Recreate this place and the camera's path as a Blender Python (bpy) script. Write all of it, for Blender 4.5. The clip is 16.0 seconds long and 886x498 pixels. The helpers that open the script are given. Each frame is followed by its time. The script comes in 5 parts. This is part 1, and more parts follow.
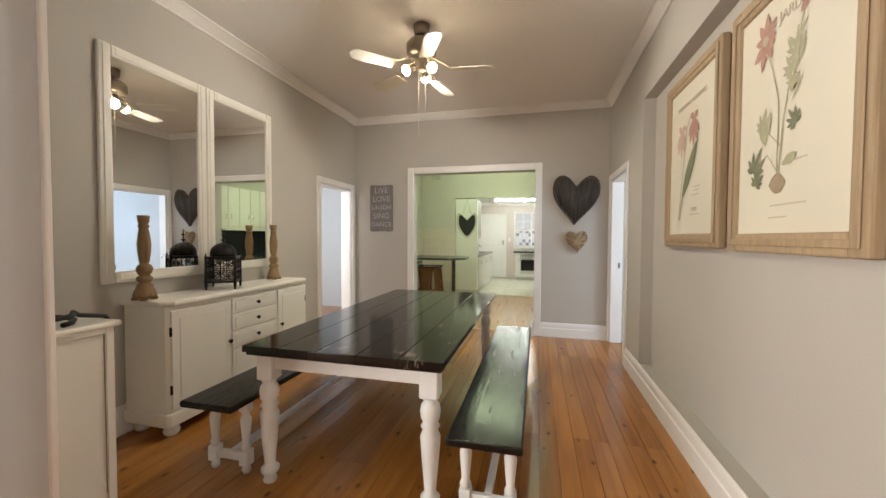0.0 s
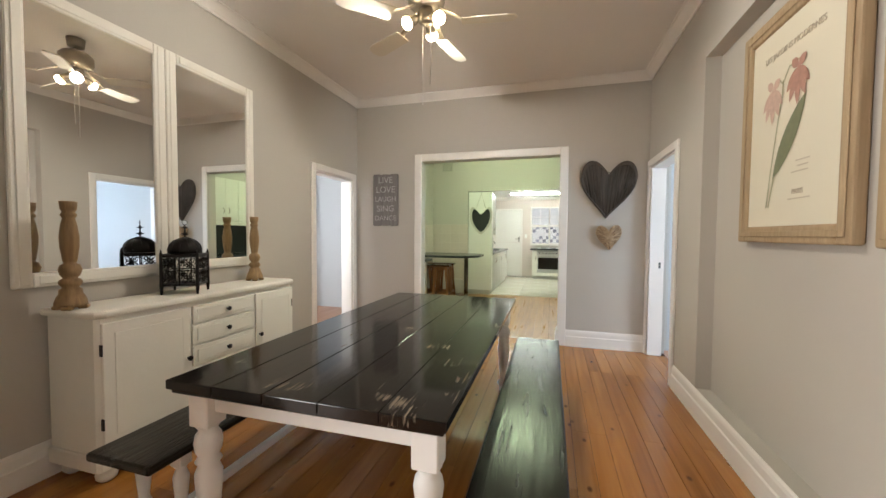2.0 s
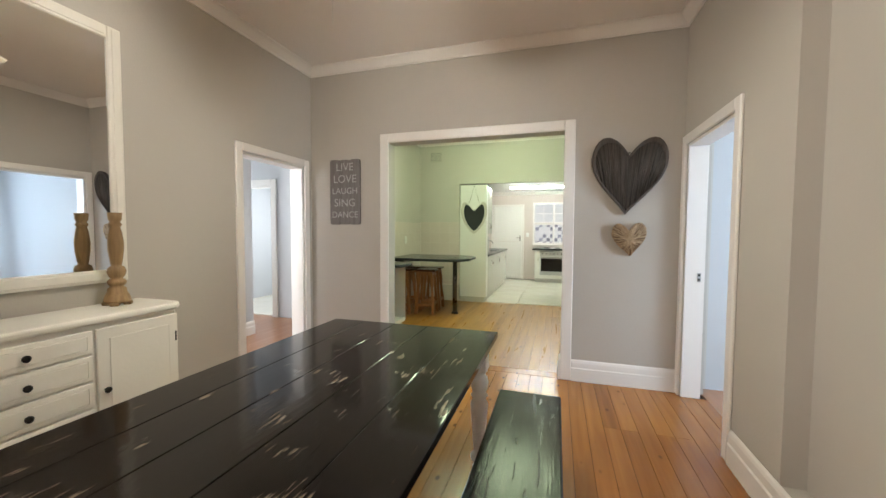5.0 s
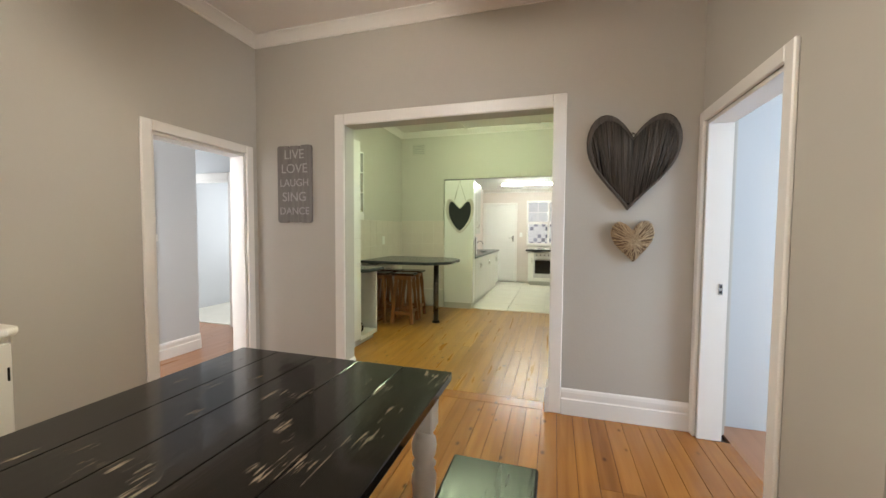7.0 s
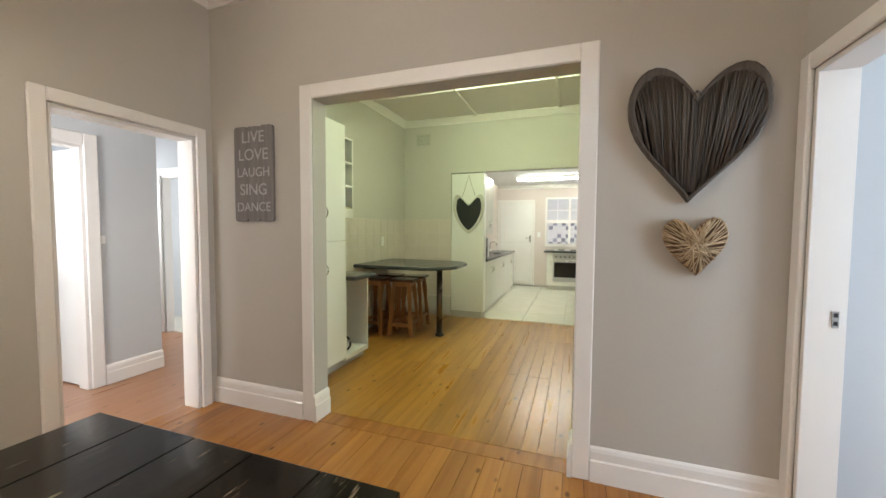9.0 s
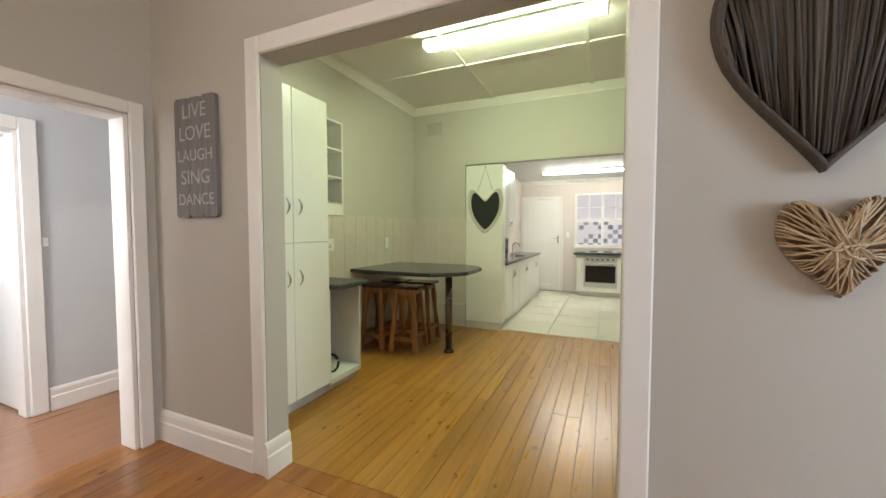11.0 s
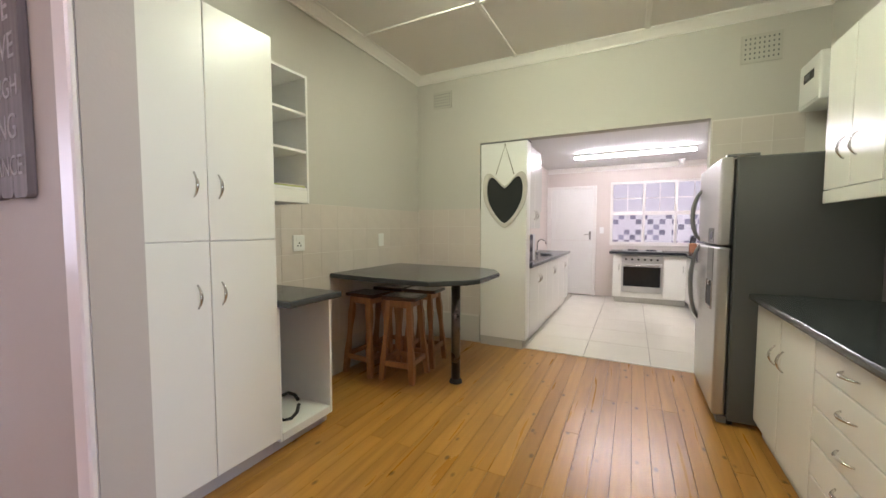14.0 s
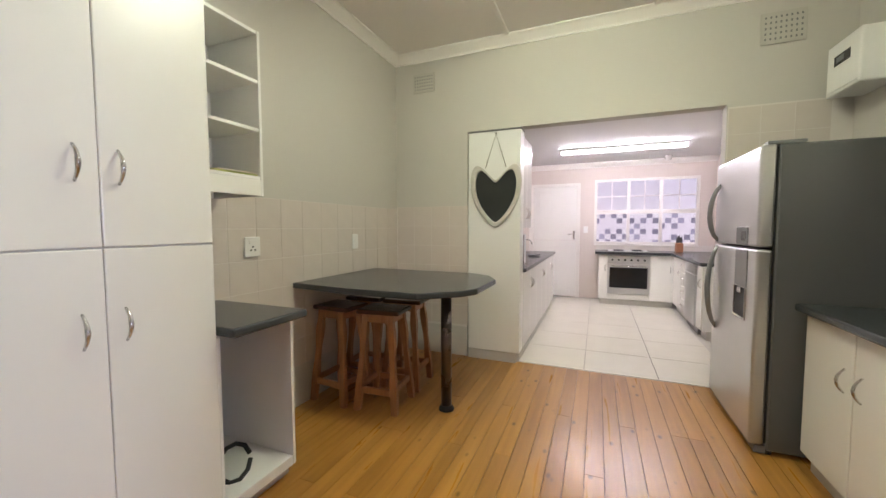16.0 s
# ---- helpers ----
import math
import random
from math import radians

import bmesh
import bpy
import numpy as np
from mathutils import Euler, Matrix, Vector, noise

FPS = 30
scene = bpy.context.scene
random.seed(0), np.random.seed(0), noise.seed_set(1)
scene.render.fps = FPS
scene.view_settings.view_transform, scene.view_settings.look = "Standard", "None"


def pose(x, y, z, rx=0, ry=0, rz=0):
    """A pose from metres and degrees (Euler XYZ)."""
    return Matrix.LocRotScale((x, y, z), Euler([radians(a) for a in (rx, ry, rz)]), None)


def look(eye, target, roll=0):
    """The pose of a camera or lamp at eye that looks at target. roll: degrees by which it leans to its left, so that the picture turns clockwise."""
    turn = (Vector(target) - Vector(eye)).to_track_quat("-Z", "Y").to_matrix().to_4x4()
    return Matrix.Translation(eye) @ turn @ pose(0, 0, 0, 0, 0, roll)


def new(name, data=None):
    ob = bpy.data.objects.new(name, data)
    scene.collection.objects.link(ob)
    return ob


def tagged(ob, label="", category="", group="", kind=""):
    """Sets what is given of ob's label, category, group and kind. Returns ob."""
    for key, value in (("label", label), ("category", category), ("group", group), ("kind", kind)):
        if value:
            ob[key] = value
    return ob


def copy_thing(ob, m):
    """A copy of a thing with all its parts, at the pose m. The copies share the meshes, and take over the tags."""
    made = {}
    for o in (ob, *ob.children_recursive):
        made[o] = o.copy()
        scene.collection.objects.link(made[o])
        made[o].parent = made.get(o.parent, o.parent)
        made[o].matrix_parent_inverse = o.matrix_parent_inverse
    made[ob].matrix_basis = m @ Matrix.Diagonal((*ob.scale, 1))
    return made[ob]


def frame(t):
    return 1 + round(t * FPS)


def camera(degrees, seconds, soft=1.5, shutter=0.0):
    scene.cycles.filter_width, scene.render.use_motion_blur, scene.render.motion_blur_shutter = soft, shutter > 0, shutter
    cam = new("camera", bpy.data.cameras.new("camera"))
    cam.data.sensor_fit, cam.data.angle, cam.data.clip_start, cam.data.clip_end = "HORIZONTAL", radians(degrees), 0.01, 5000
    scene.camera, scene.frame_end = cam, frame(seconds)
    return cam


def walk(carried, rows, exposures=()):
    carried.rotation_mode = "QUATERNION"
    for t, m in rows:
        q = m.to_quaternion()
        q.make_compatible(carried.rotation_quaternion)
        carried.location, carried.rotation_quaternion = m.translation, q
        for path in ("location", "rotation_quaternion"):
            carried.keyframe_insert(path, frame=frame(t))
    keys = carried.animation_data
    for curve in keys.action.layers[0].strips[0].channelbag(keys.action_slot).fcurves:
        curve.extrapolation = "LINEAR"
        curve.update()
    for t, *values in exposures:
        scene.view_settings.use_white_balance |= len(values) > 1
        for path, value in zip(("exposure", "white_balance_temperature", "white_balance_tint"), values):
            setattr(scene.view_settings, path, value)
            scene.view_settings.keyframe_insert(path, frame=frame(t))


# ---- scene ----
cam = camera(99.9, 16.0)
PATH = [
    (0, (-0.051, -0.155, 1.317), (-0.54, 1.783, 1.256), 0.3),
    (0.5, (-0.071, -0.021, 1.313), (-0.559, 1.918, 1.253), 0.3),
    (1, (-0.096, 0.115, 1.304), (-0.614, 2.046, 1.246), 0.3),
    (1.5, (-0.144, 0.272, 1.3), (-0.701, 2.192, 1.236), 0.3),
    (2, (-0.171, 0.428, 1.296), (-0.728, 2.347, 1.218), 0.4),
    (2.5, (-0.162, 0.594, 1.302), (-0.72, 2.512, 1.215), 0.3),
    (3, (-0.143, 0.764, 1.31), (-0.722, 2.677, 1.221), 0.4),
    (3.5, (-0.143, 0.903, 1.311), (-0.725, 2.815, 1.22), 0.3),
    (4, (-0.149, 1.107, 1.32), (-0.734, 3.017, 1.228), 0.3),
    (6.5, (-0.076, 1.988, 1.336), (-0.655, 3.9, 1.242), 0.4),
    (7, (-0.055, 2.16, 1.334), (-0.631, 4.073, 1.24), 0.4),
    (7.5, (-0.041, 2.323, 1.344), (-0.657, 4.224, 1.248), 0.4),
    (8, (-0.035, 2.497, 1.339), (-0.69, 4.384, 1.243), 0.4),
    (8.5, (-0.061, 2.692, 1.348), (-0.714, 4.58, 1.249), 0.4),
    (11, (-0.136, 3.584, 1.32), (-0.941, 5.413, 1.229), 0.0),
    (11.5, (-0.133, 3.764, 1.313), (-0.949, 5.588, 1.225), -0.1),
    (12, (-0.15, 3.921, 1.303), (-1.047, 5.706, 1.212), -0.1),
    (12.5, (-0.219, 4.083, 1.301), (-1.132, 5.86, 1.204), -0.1),
    (13, (-0.3, 4.231, 1.298), (-1.208, 6.01, 1.195), -0.0),
    (13.5, (-0.349, 4.38, 1.295), (-1.256, 6.159, 1.183), 0.0),
    (14, (-0.404, 4.513, 1.305), (-1.309, 6.293, 1.192), -0.0),
    (14.5, (-0.472, 4.613, 1.307), (-1.37, 6.396, 1.191), 0.0),
    (15, (-0.572, 4.713, 1.303), (-1.422, 6.519, 1.187), 0.0),
    (15.5, (-0.653, 4.789, 1.299), (-1.427, 6.63, 1.185), -0.1),
    (16, (-0.732, 4.899, 1.306), (-1.496, 6.744, 1.19), -0.1),
]
WB = [(0, 0.0, 6350, 9), (3.5, 0.14, 6150, 8), (8.5, 0.0, 6450, 10), (11, 0.0, 6450, 12), (12.5, 0.0, 6200, 25), (14.5, 0.03, 6050, 37), (16, 0.06, 6050, 39)]
walk(cam, [(t, look(eye, target, roll)) for t, eye, target, roll in PATH], WB)

# ---- world and large lights ----
world = bpy.data.worlds.new("sky")
scene.world = world
world.use_nodes = True
sky = world.node_tree.nodes.new("ShaderNodeTexSky")
sky.sky_type, sky.sun_disc = "NISHITA", False
sky.sun_elevation, sky.sun_rotation = radians(70), radians(200)
world.node_tree.links.new(sky.outputs[0], world.node_tree.nodes["Background"].inputs[0])
world.node_tree.nodes["Background"].inputs[1].default_value = 0.12
sun = new("sun", bpy.data.lights.new("sun", "SUN"))
sun.data.energy, sun.data.angle, sun.data.color = 5.0, radians(0.6), (1, 0.95, 0.88)
sun.matrix_world = look((0, 0, 10), (0.4, 3.6, 0))


def area_light(name, eye, target, w, h, watts, color):
    ob = new(name, bpy.data.lights.new(name, "AREA"))
    ob.data.shape, ob.data.size, ob.data.size_y = "RECTANGLE", w, h
    ob.data.energy, ob.data.color = watts, color
    ob.matrix_world = look(eye, target)
    return ob


# fill lamp added in the unseen lounge to brighten the dining room's east wall
area_light("lounge_fill", (-3.38, -1.2, 1.5), (0.9, 1.6, 1.1), 1.9, 1.4, 165, (1.0, 0.95, 0.89))
# added fill before a solid wall, lifts the dark end of the passage
area_light("passage_end_fill", (-5.74, 5.77, 1.6), (-4, 5.8, 1.3), 0.7, 1.2, 28, (0.95, 0.98, 1.0))
area_light("daylight_bedroom", (3.35, 3.6, 1.5), (0, 3.9, 1.2), 1.5, 1.5, 130, (0.72, 0.86, 1.0))
area_light("daylight_study", (-5.9, 4.0, 1.6), (-4, 4.4, 1.2), 1.2, 1.4, 32, (0.85, 0.93, 1.0))
# added fill without a window, brightens the room beyond the passage
area_light("bathroom_fill", (-4.6, 8.15, 1.7), (-4.6, 6, 1.2), 1.0, 1.2, 45, (0.95, 0.98, 1.0))
# added fill at the windowless south end, brightens the passage wall
area_light("passage_fill", (-3.2, 2.66, 1.6), (-3.9, 5, 1.25), 0.8, 1.2, 85, (0.97, 0.98, 1.0))

for a in (-150, -30, 90):
    lamp = new("fan_lamp", bpy.data.lights.new("fan_lamp", "SPOT"))
    lamp.data.energy, lamp.data.color, lamp.data.shadow_soft_size = 56, (1.0, 0.93, 0.81), 0.04
    lamp.data.spot_size, lamp.data.spot_blend = radians(150), 0.5
    ca, sa = math.cos(radians(a)), math.sin(radians(a))
    lamp.matrix_world = look((-1.0 + 0.17 * ca, 2.84 + 0.17 * sa, 2.665), (-1.0 + 1.2 * ca, 2.84 + 1.2 * sa, 1.75))

# ---- materials ----


def mat(name, color, rough=0.5, metal=0.0, vary=0.06, scale=6.0, bump=0.05, fine=90.0, coat=0.0, random_tint=0.0, stretch=(1, 1, 1), emit=0.0, dark=None, spec=0.5, rvar=0.08):
    """Noise-varied surface: colour patches at one scale, grain and relief at a finer one."""
    m = bpy.data.materials.new(name)
    m.use_nodes = True
    n, l = m.node_tree.nodes, m.node_tree.links
    b = n["Principled BSDF"]
    b.inputs["Roughness"].default_value, b.inputs["Metallic"].default_value = rough, metal
    b.inputs["Coat Weight"].default_value = coat
    b.inputs["Specular IOR Level"].default_value = spec
    co = n.new("ShaderNodeTexCoord")
    mp = n.new("ShaderNodeMapping")
    mp.inputs["Scale"].default_value = stretch
    l.new(co.outputs["Object"], mp.inputs[0])
    big, small = n.new("ShaderNodeTexNoise"), n.new("ShaderNodeTexNoise")
    big.inputs["Scale"].default_value, big.inputs["Detail"].default_value = scale, 5
    small.inputs["Scale"].default_value, small.inputs["Detail"].default_value = fine, 3
    l.new(mp.outputs[0], big.inputs[0]), l.new(mp.outputs[0], small.inputs[0])
    ramp = n.new("ShaderNodeMix")
    ramp.data_type = "RGBA"
    low = dark or tuple(c * (1 - vary) for c in color)
    ramp.inputs[6].default_value, ramp.inputs[7].default_value = (*low, 1), (*[min(1, c * (1 + vary)) for c in color], 1)
    fac = big.outputs[0]
    if random_tint:
        info, add = n.new("ShaderNodeObjectInfo"), n.new("ShaderNodeMath")
        mul = n.new("ShaderNodeMath")
        mul.operation, mul.inputs[1].default_value = "MULTIPLY_ADD", random_tint
        l.new(info.outputs["Random"], mul.inputs[0]), l.new(big.outputs[0], mul.inputs[2])
        add.operation, add.inputs[1].default_value = "SUBTRACT", random_tint / 2
        l.new(mul.outputs[0], add.inputs[0])
        fac = add.outputs[0]
    l.new(fac, ramp.inputs[0])
    l.new(ramp.outputs[2], b.inputs["Base Color"])
    if bump:
        bp = n.new("ShaderNodeBump")
        bp.inputs["Strength"].default_value, bp.inputs["Distance"].default_value = bump, 0.01
        l.new(small.outputs[0], bp.inputs["Height"]), l.new(bp.outputs[0], b.inputs["Normal"])
    rr = n.new("ShaderNodeMapRange")
    rr.inputs[3].default_value, rr.inputs[4].default_value = max(0, rough - rvar), min(1, rough + rvar)
    l.new(big.outputs[0], rr.inputs[0]), l.new(rr.outputs[0], b.inputs["Roughness"])
    if emit:
        b.inputs["Emission Color"].default_value, b.inputs["Emission Strength"].default_value = (*color, 1), emit
    return m


def wood(name, light, dark, rough=0.35, grain=14.0, axis=1, tint=0.5, coat=0.0, knots=True, bump=0.08, spread=0.07):
    """Grain drawn out along one axis, with a few knots; each board takes its own tint."""
    m = bpy.data.materials.new(name)
    m.use_nodes = True
    n, l = m.node_tree.nodes, m.node_tree.links
    b = n["Principled BSDF"]
    b.inputs["Coat Weight"].default_value, b.inputs["Coat Roughness"].default_value = coat, 0.15
    co, info, mp = n.new("ShaderNodeTexCoord"), n.new("ShaderNodeObjectInfo"), n.new("ShaderNodeMapping")
    sc = [grain] * 3
    sc[axis] = grain * 0.06
    mp.inputs["Scale"].default_value = sc
    off = n.new("ShaderNodeVectorMath")
    off.operation = "SCALE"
    off.inputs[0].default_value, off.inputs["Scale"].default_value = (37, 23, 11), 1
    l.new(info.outputs["Random"], off.inputs["Scale"])
    l.new(co.outputs["Object"], mp.inputs[0]), l.new(off.outputs[0], mp.inputs[1])
    tex = n.new("ShaderNodeTexNoise")
    tex.inputs["Scale"].default_value, tex.inputs["Detail"].default_value, tex.inputs["Distortion"].default_value = 2.2, 6, 0.6
    l.new(mp.outputs[0], tex.inputs[0])
    mix = n.new("ShaderNodeMix")
    mix.data_type = "RGBA"
    mix.inputs[6].default_value, mix.inputs[7].default_value = (*dark, 1), (*light, 1)
    mad = n.new("ShaderNodeMath")
    mad.operation, mad.inputs[1].default_value = "MULTIPLY_ADD", tint
    sub = n.new("ShaderNodeMath")
    sub.operation, sub.inputs[1].default_value = "SUBTRACT", tint / 2
    l.new(info.outputs["Random"], mad.inputs[0]), l.new(tex.outputs[0], mad.inputs[2]), l.new(mad.outputs[0], sub.inputs[0])
    l.new(sub.outputs[0], mix.inputs[0])
    last = mix.outputs[2]
    if knots:
        mp2 = n.new("ShaderNodeMapping")
        s2 = [9.0] * 3
        s2[axis] = 5.0
        mp2.inputs["Scale"].default_value = s2
        l.new(co.outputs["Object"], mp2.inputs[0]), l.new(off.outputs[0], mp2.inputs[1])
        vor, rp = n.new("ShaderNodeTexVoronoi"), n.new("ShaderNodeMapRange")
        vor.inputs["Scale"].default_value = 1.0
        l.new(mp2.outputs[0], vor.inputs[0])
        rp.inputs[1].default_value, rp.inputs[2].default_value, rp.inputs[3].default_value, rp.inputs[4].default_value = 0.06, 0.15, 0.85, 0
        l.new(vor.outputs["Distance"], rp.inputs[0])
        kn = n.new("ShaderNodeMix")
        kn.data_type = "RGBA"
        kn.inputs[7].default_value = (*[c * 0.42 for c in dark], 1)
        l.new(rp.outputs[0], kn.inputs[0]), l.new(last, kn.inputs[6])
        last = kn.outputs[2]
    l.new(last, b.inputs["Base Color"])
    rr = n.new("ShaderNodeMapRange")
    rr.inputs[3].default_value, rr.inputs[4].default_value = rough + spread, max(0.05, rough - spread)
    l.new(tex.outputs[0], rr.inputs[0]), l.new(rr.outputs[0], b.inputs["Roughness"])
    bp = n.new("ShaderNodeBump")
    bp.inputs["Strength"].default_value, bp.inputs["Distance"].default_value = bump, 0.004
    l.new(tex.outputs[0], bp.inputs["Height"]), l.new(bp.outputs[0], b.inputs["Normal"])
    return m


def worn_black():
    """Black stain rubbed through to bare wood in streaks along the boards."""
    m = wood("worn_black_wood", (0.012, 0.009, 0.0075), (0.004, 0.0035, 0.003), rough=0.11, axis=1, tint=0.3, coat=0.0, knots=False, bump=0.1, spread=0.06)
    m.node_tree.nodes["Principled BSDF"].inputs["Specular IOR Level"].default_value = 0.3
    n, l = m.node_tree.nodes, m.node_tree.links
    b = n["Principled BSDF"]
    was = b.inputs["Base Color"].links[0].from_socket
    co, mp, t1, t2 = n.new("ShaderNodeTexCoord"), n.new("ShaderNodeMapping"), n.new("ShaderNodeTexNoise"), n.new("ShaderNodeTexNoise")
    mp.inputs["Scale"].default_value = (75, 5.0, 10)
    l.new(co.outputs["Object"], mp.inputs[0]), l.new(mp.outputs[0], t1.inputs[0]), l.new(co.outputs["Object"], t2.inputs[0])
    t1.inputs["Scale"].default_value, t1.inputs["Detail"].default_value = 1.3, 5
    t2.inputs["Scale"].default_value = 6.5
    t1.inputs["Distortion"].default_value, t2.inputs["Detail"].default_value = 0.9, 6
    mul, rp, mx = n.new("ShaderNodeMath"), n.new("ShaderNodeMapRange"), n.new("ShaderNodeMix")
    mul.operation = "MULTIPLY"
    l.new(t1.outputs[0], mul.inputs[0]), l.new(t2.outputs[0], mul.inputs[1])
    rp.inputs[1].default_value, rp.inputs[2].default_value = 0.358, 0.41
    sep, side = n.new("ShaderNodeSeparateXYZ"), n.new("ShaderNodeMath")
    side.operation, side.inputs[1].default_value = "MULTIPLY_ADD", 0.045
    l.new(co.outputs["Object"], sep.inputs[0]), l.new(sep.outputs[0], side.inputs[0])
    l.new(mul.outputs[0], side.inputs[2]), l.new(side.outputs[0], rp.inputs[0])
    mx.data_type = "RGBA"
    mx.inputs[7].default_value = (0.17, 0.135, 0.10, 1)
    l.new(rp.outputs[0], mx.inputs[0]), l.new(was, mx.inputs[6]), l.new(mx.outputs[2], b.inputs["Base Color"])
    return m


M_WALL = mat("grey_wall_paint", (0.485, 0.45, 0.398), 0.75, vary=0.03, scale=1.5, bump=0.06, fine=60)
M_HALL = mat("cool_wall_paint", (0.55, 0.56, 0.57), 0.75, vary=0.03, scale=1.5, bump=0.06, fine=60)
M_KWALL = mat("kitchen_wall_paint", (0.55, 0.52, 0.47), 0.7, vary=0.03, scale=1.5, bump=0.06, fine=60)
M_PINK = mat("pale_wall_paint", (0.66, 0.58, 0.53), 0.7, vary=0.03, scale=1.5, bump=0.05, fine=60)
M_CEIL = mat("ceiling_paint", (0.80, 0.765, 0.73), 0.8, vary=0.03, scale=1.2, bump=0.05, fine=40)
M_CEIL_W = mat("white_ceiling_paint", (0.8, 0.79, 0.78), 0.8, vary=0.02, scale=1.2, bump=0.04, fine=40)
M_TRIM = mat("white_gloss_trim", (0.80, 0.765, 0.72), 0.35, vary=0.03, scale=4, bump=0.03, fine=40)
M_FLOOR = wood("pine_floorboards", (0.50, 0.21, 0.042), (0.21, 0.07, 0.012), rough=0.24, grain=9, axis=1, tint=0.35, coat=0.08, spread=0.02, bump=0.03)
M_FLOORK = wood("kitchen_pine_floorboards", (0.55, 0.275, 0.055), (0.21, 0.085, 0.012), rough=0.28, grain=8, axis=1, tint=0.3, coat=0.0, spread=0.02, bump=0.03)
M_SUB = mat("dark_floor_gaps", (0.05, 0.022, 0.008), 0.9, bump=0)
M_HALLFLOOR = wood("hall_floorboards", (0.42, 0.22, 0.12), (0.27, 0.12, 0.055), rough=0.3, grain=9, axis=1, tint=0.4)
M_TILE = mat("cream_floor_tile", (0.70, 0.66, 0.56), 0.16, vary=0.05, scale=3, bump=0.01, random_tint=0.3)
M_GROUT = mat("grout", (0.42, 0.39, 0.34), 0.9, bump=0.1)
M_WTILE = mat("beige_wall_tile", (0.60, 0.53, 0.475), 0.3, vary=0.05, scale=8, bump=0.02, random_tint=0.4)
M_WGROUT = mat("pale_wall_grout", (0.68, 0.63, 0.58), 0.8, bump=0.1)
M_CAB = mat("cream_cabinet_laminate", (0.80, 0.785, 0.73), 0.26, vary=0.01, scale=3, bump=0.03, fine=14, rvar=0.015)
M_CARC = mat("white_melamine", (0.78, 0.77, 0.74), 0.4, vary=0.02, scale=3, bump=0.01, rvar=0.02)
M_KICK = mat("kickboard", (0.5, 0.48, 0.44), 0.5, vary=0.05)
M_TOP = mat("dark_granite_laminate", (0.042, 0.047, 0.05), 0.22, vary=0.35, scale=160, bump=0.02, fine=300)
M_STEEL = mat("brushed_steel", (0.56, 0.56, 0.55), 0.34, 0.9, vary=0.04, scale=3, bump=0.02, stretch=(1, 1, 20))
M_POST = mat("dark_steel_post", (0.16, 0.135, 0.12), 0.28, 1.0, vary=0.05, bump=0)
M_CHROME = mat("satin_chrome", (0.62, 0.61, 0.58), 0.25, 1.0, vary=0.04, bump=0)
M_FRSIDE = mat("dark_grey_fridge_side", (0.095, 0.097, 0.092), 0.42, 0.0, vary=0.05, scale=4, bump=0.03, fine=300)
M_BLACK = mat("black_gloss", (0.008, 0.008, 0.009), 0.12, vary=0.1, bump=0)
M_RUBBER = mat("black_matt", (0.012, 0.012, 0.012), 0.6, vary=0.1, bump=0.05)
M_IRON = mat("black_wrought_metal", (0.015, 0.012, 0.011), 0.4, 0.6, vary=0.3, scale=20, bump=0.1)
M_PAINTW = mat("white_chalk_paint", (0.80, 0.765, 0.69), 0.45, vary=0.04, scale=5, bump=0.06, fine=50)
M_WEAR = mat("rubbed_paint_edge", (0.35, 0.27, 0.19), 0.7, vary=0.3, scale=20)
M_TABLEW = mat("white_table_paint", (0.80, 0.80, 0.78), 0.35, vary=0.03, scale=6, bump=0.03)
M_TABLE = worn_black()
M_BENCH = wood("dark_stained_bench", (0.018, 0.014, 0.011), (0.006, 0.005, 0.004), rough=0.22, axis=1, tint=0.2, coat=0.0, knots=False, bump=0.8, spread=0.18)
M_BENCH.node_tree.nodes["Principled BSDF"].inputs["Specular IOR Level"].default_value = 0.24
M_CANDLE = wood("turned_wood", (0.44, 0.29, 0.13), (0.13, 0.07, 0.03), rough=0.55, grain=20, axis=2, tint=0.3, knots=False)
M_SEAT = wood("stool_seat_wood", (0.10, 0.038, 0.016), (0.04, 0.014, 0.007), rough=0.18, grain=20, axis=0, tint=0.3, knots=False)
M_STOOL = wood("stool_wood", (0.42, 0.19, 0.07), (0.17, 0.062, 0.02), rough=0.35, grain=20, axis=2, tint=0.3, knots=False)
M_FRAME = wood("limed_frame_wood", (0.50, 0.37, 0.22), (0.26, 0.175, 0.095), rough=0.6, grain=24, axis=2, tint=0.25, knots=False, bump=0.3)
M_FRAMED = wood("dark_frame_edge", (0.26, 0.18, 0.10), (0.11, 0.075, 0.045), rough=0.6, grain=30, axis=2, tint=0.2, knots=False, bump=0.3)
M_PAPER = mat("cream_print_paper", (0.72, 0.665, 0.53), 0.5, vary=0.03, scale=3, bump=0.01)
M_PETAL = mat("printed_red", (0.42, 0.235, 0.18), 0.5, vary=0.35, scale=40, bump=0)
M_PETAL2 = mat("printed_pink", (0.57, 0.40, 0.32), 0.5, vary=0.25, scale=40, bump=0)
M_LEAF = mat("printed_green", (0.19, 0.20, 0.115), 0.5, vary=0.3, scale=30, bump=0)
M_LEAF2 = mat("printed_pale_green", (0.42, 0.40, 0.25), 0.5, vary=0.2, scale=30, bump=0)
M_CORM = mat("printed_brown", (0.36, 0.27, 0.17), 0.5, vary=0.3, scale=40, bump=0)
M_INK = mat("printed_grey", (0.55, 0.48, 0.37), 0.6, vary=0.1, bump=0)
M_SIGN = wood("weathered_sign_wood", (0.26, 0.235, 0.22), (0.11, 0.095, 0.09), rough=0.75, grain=18, axis=2, tint=0.3, knots=False, bump=0.4)
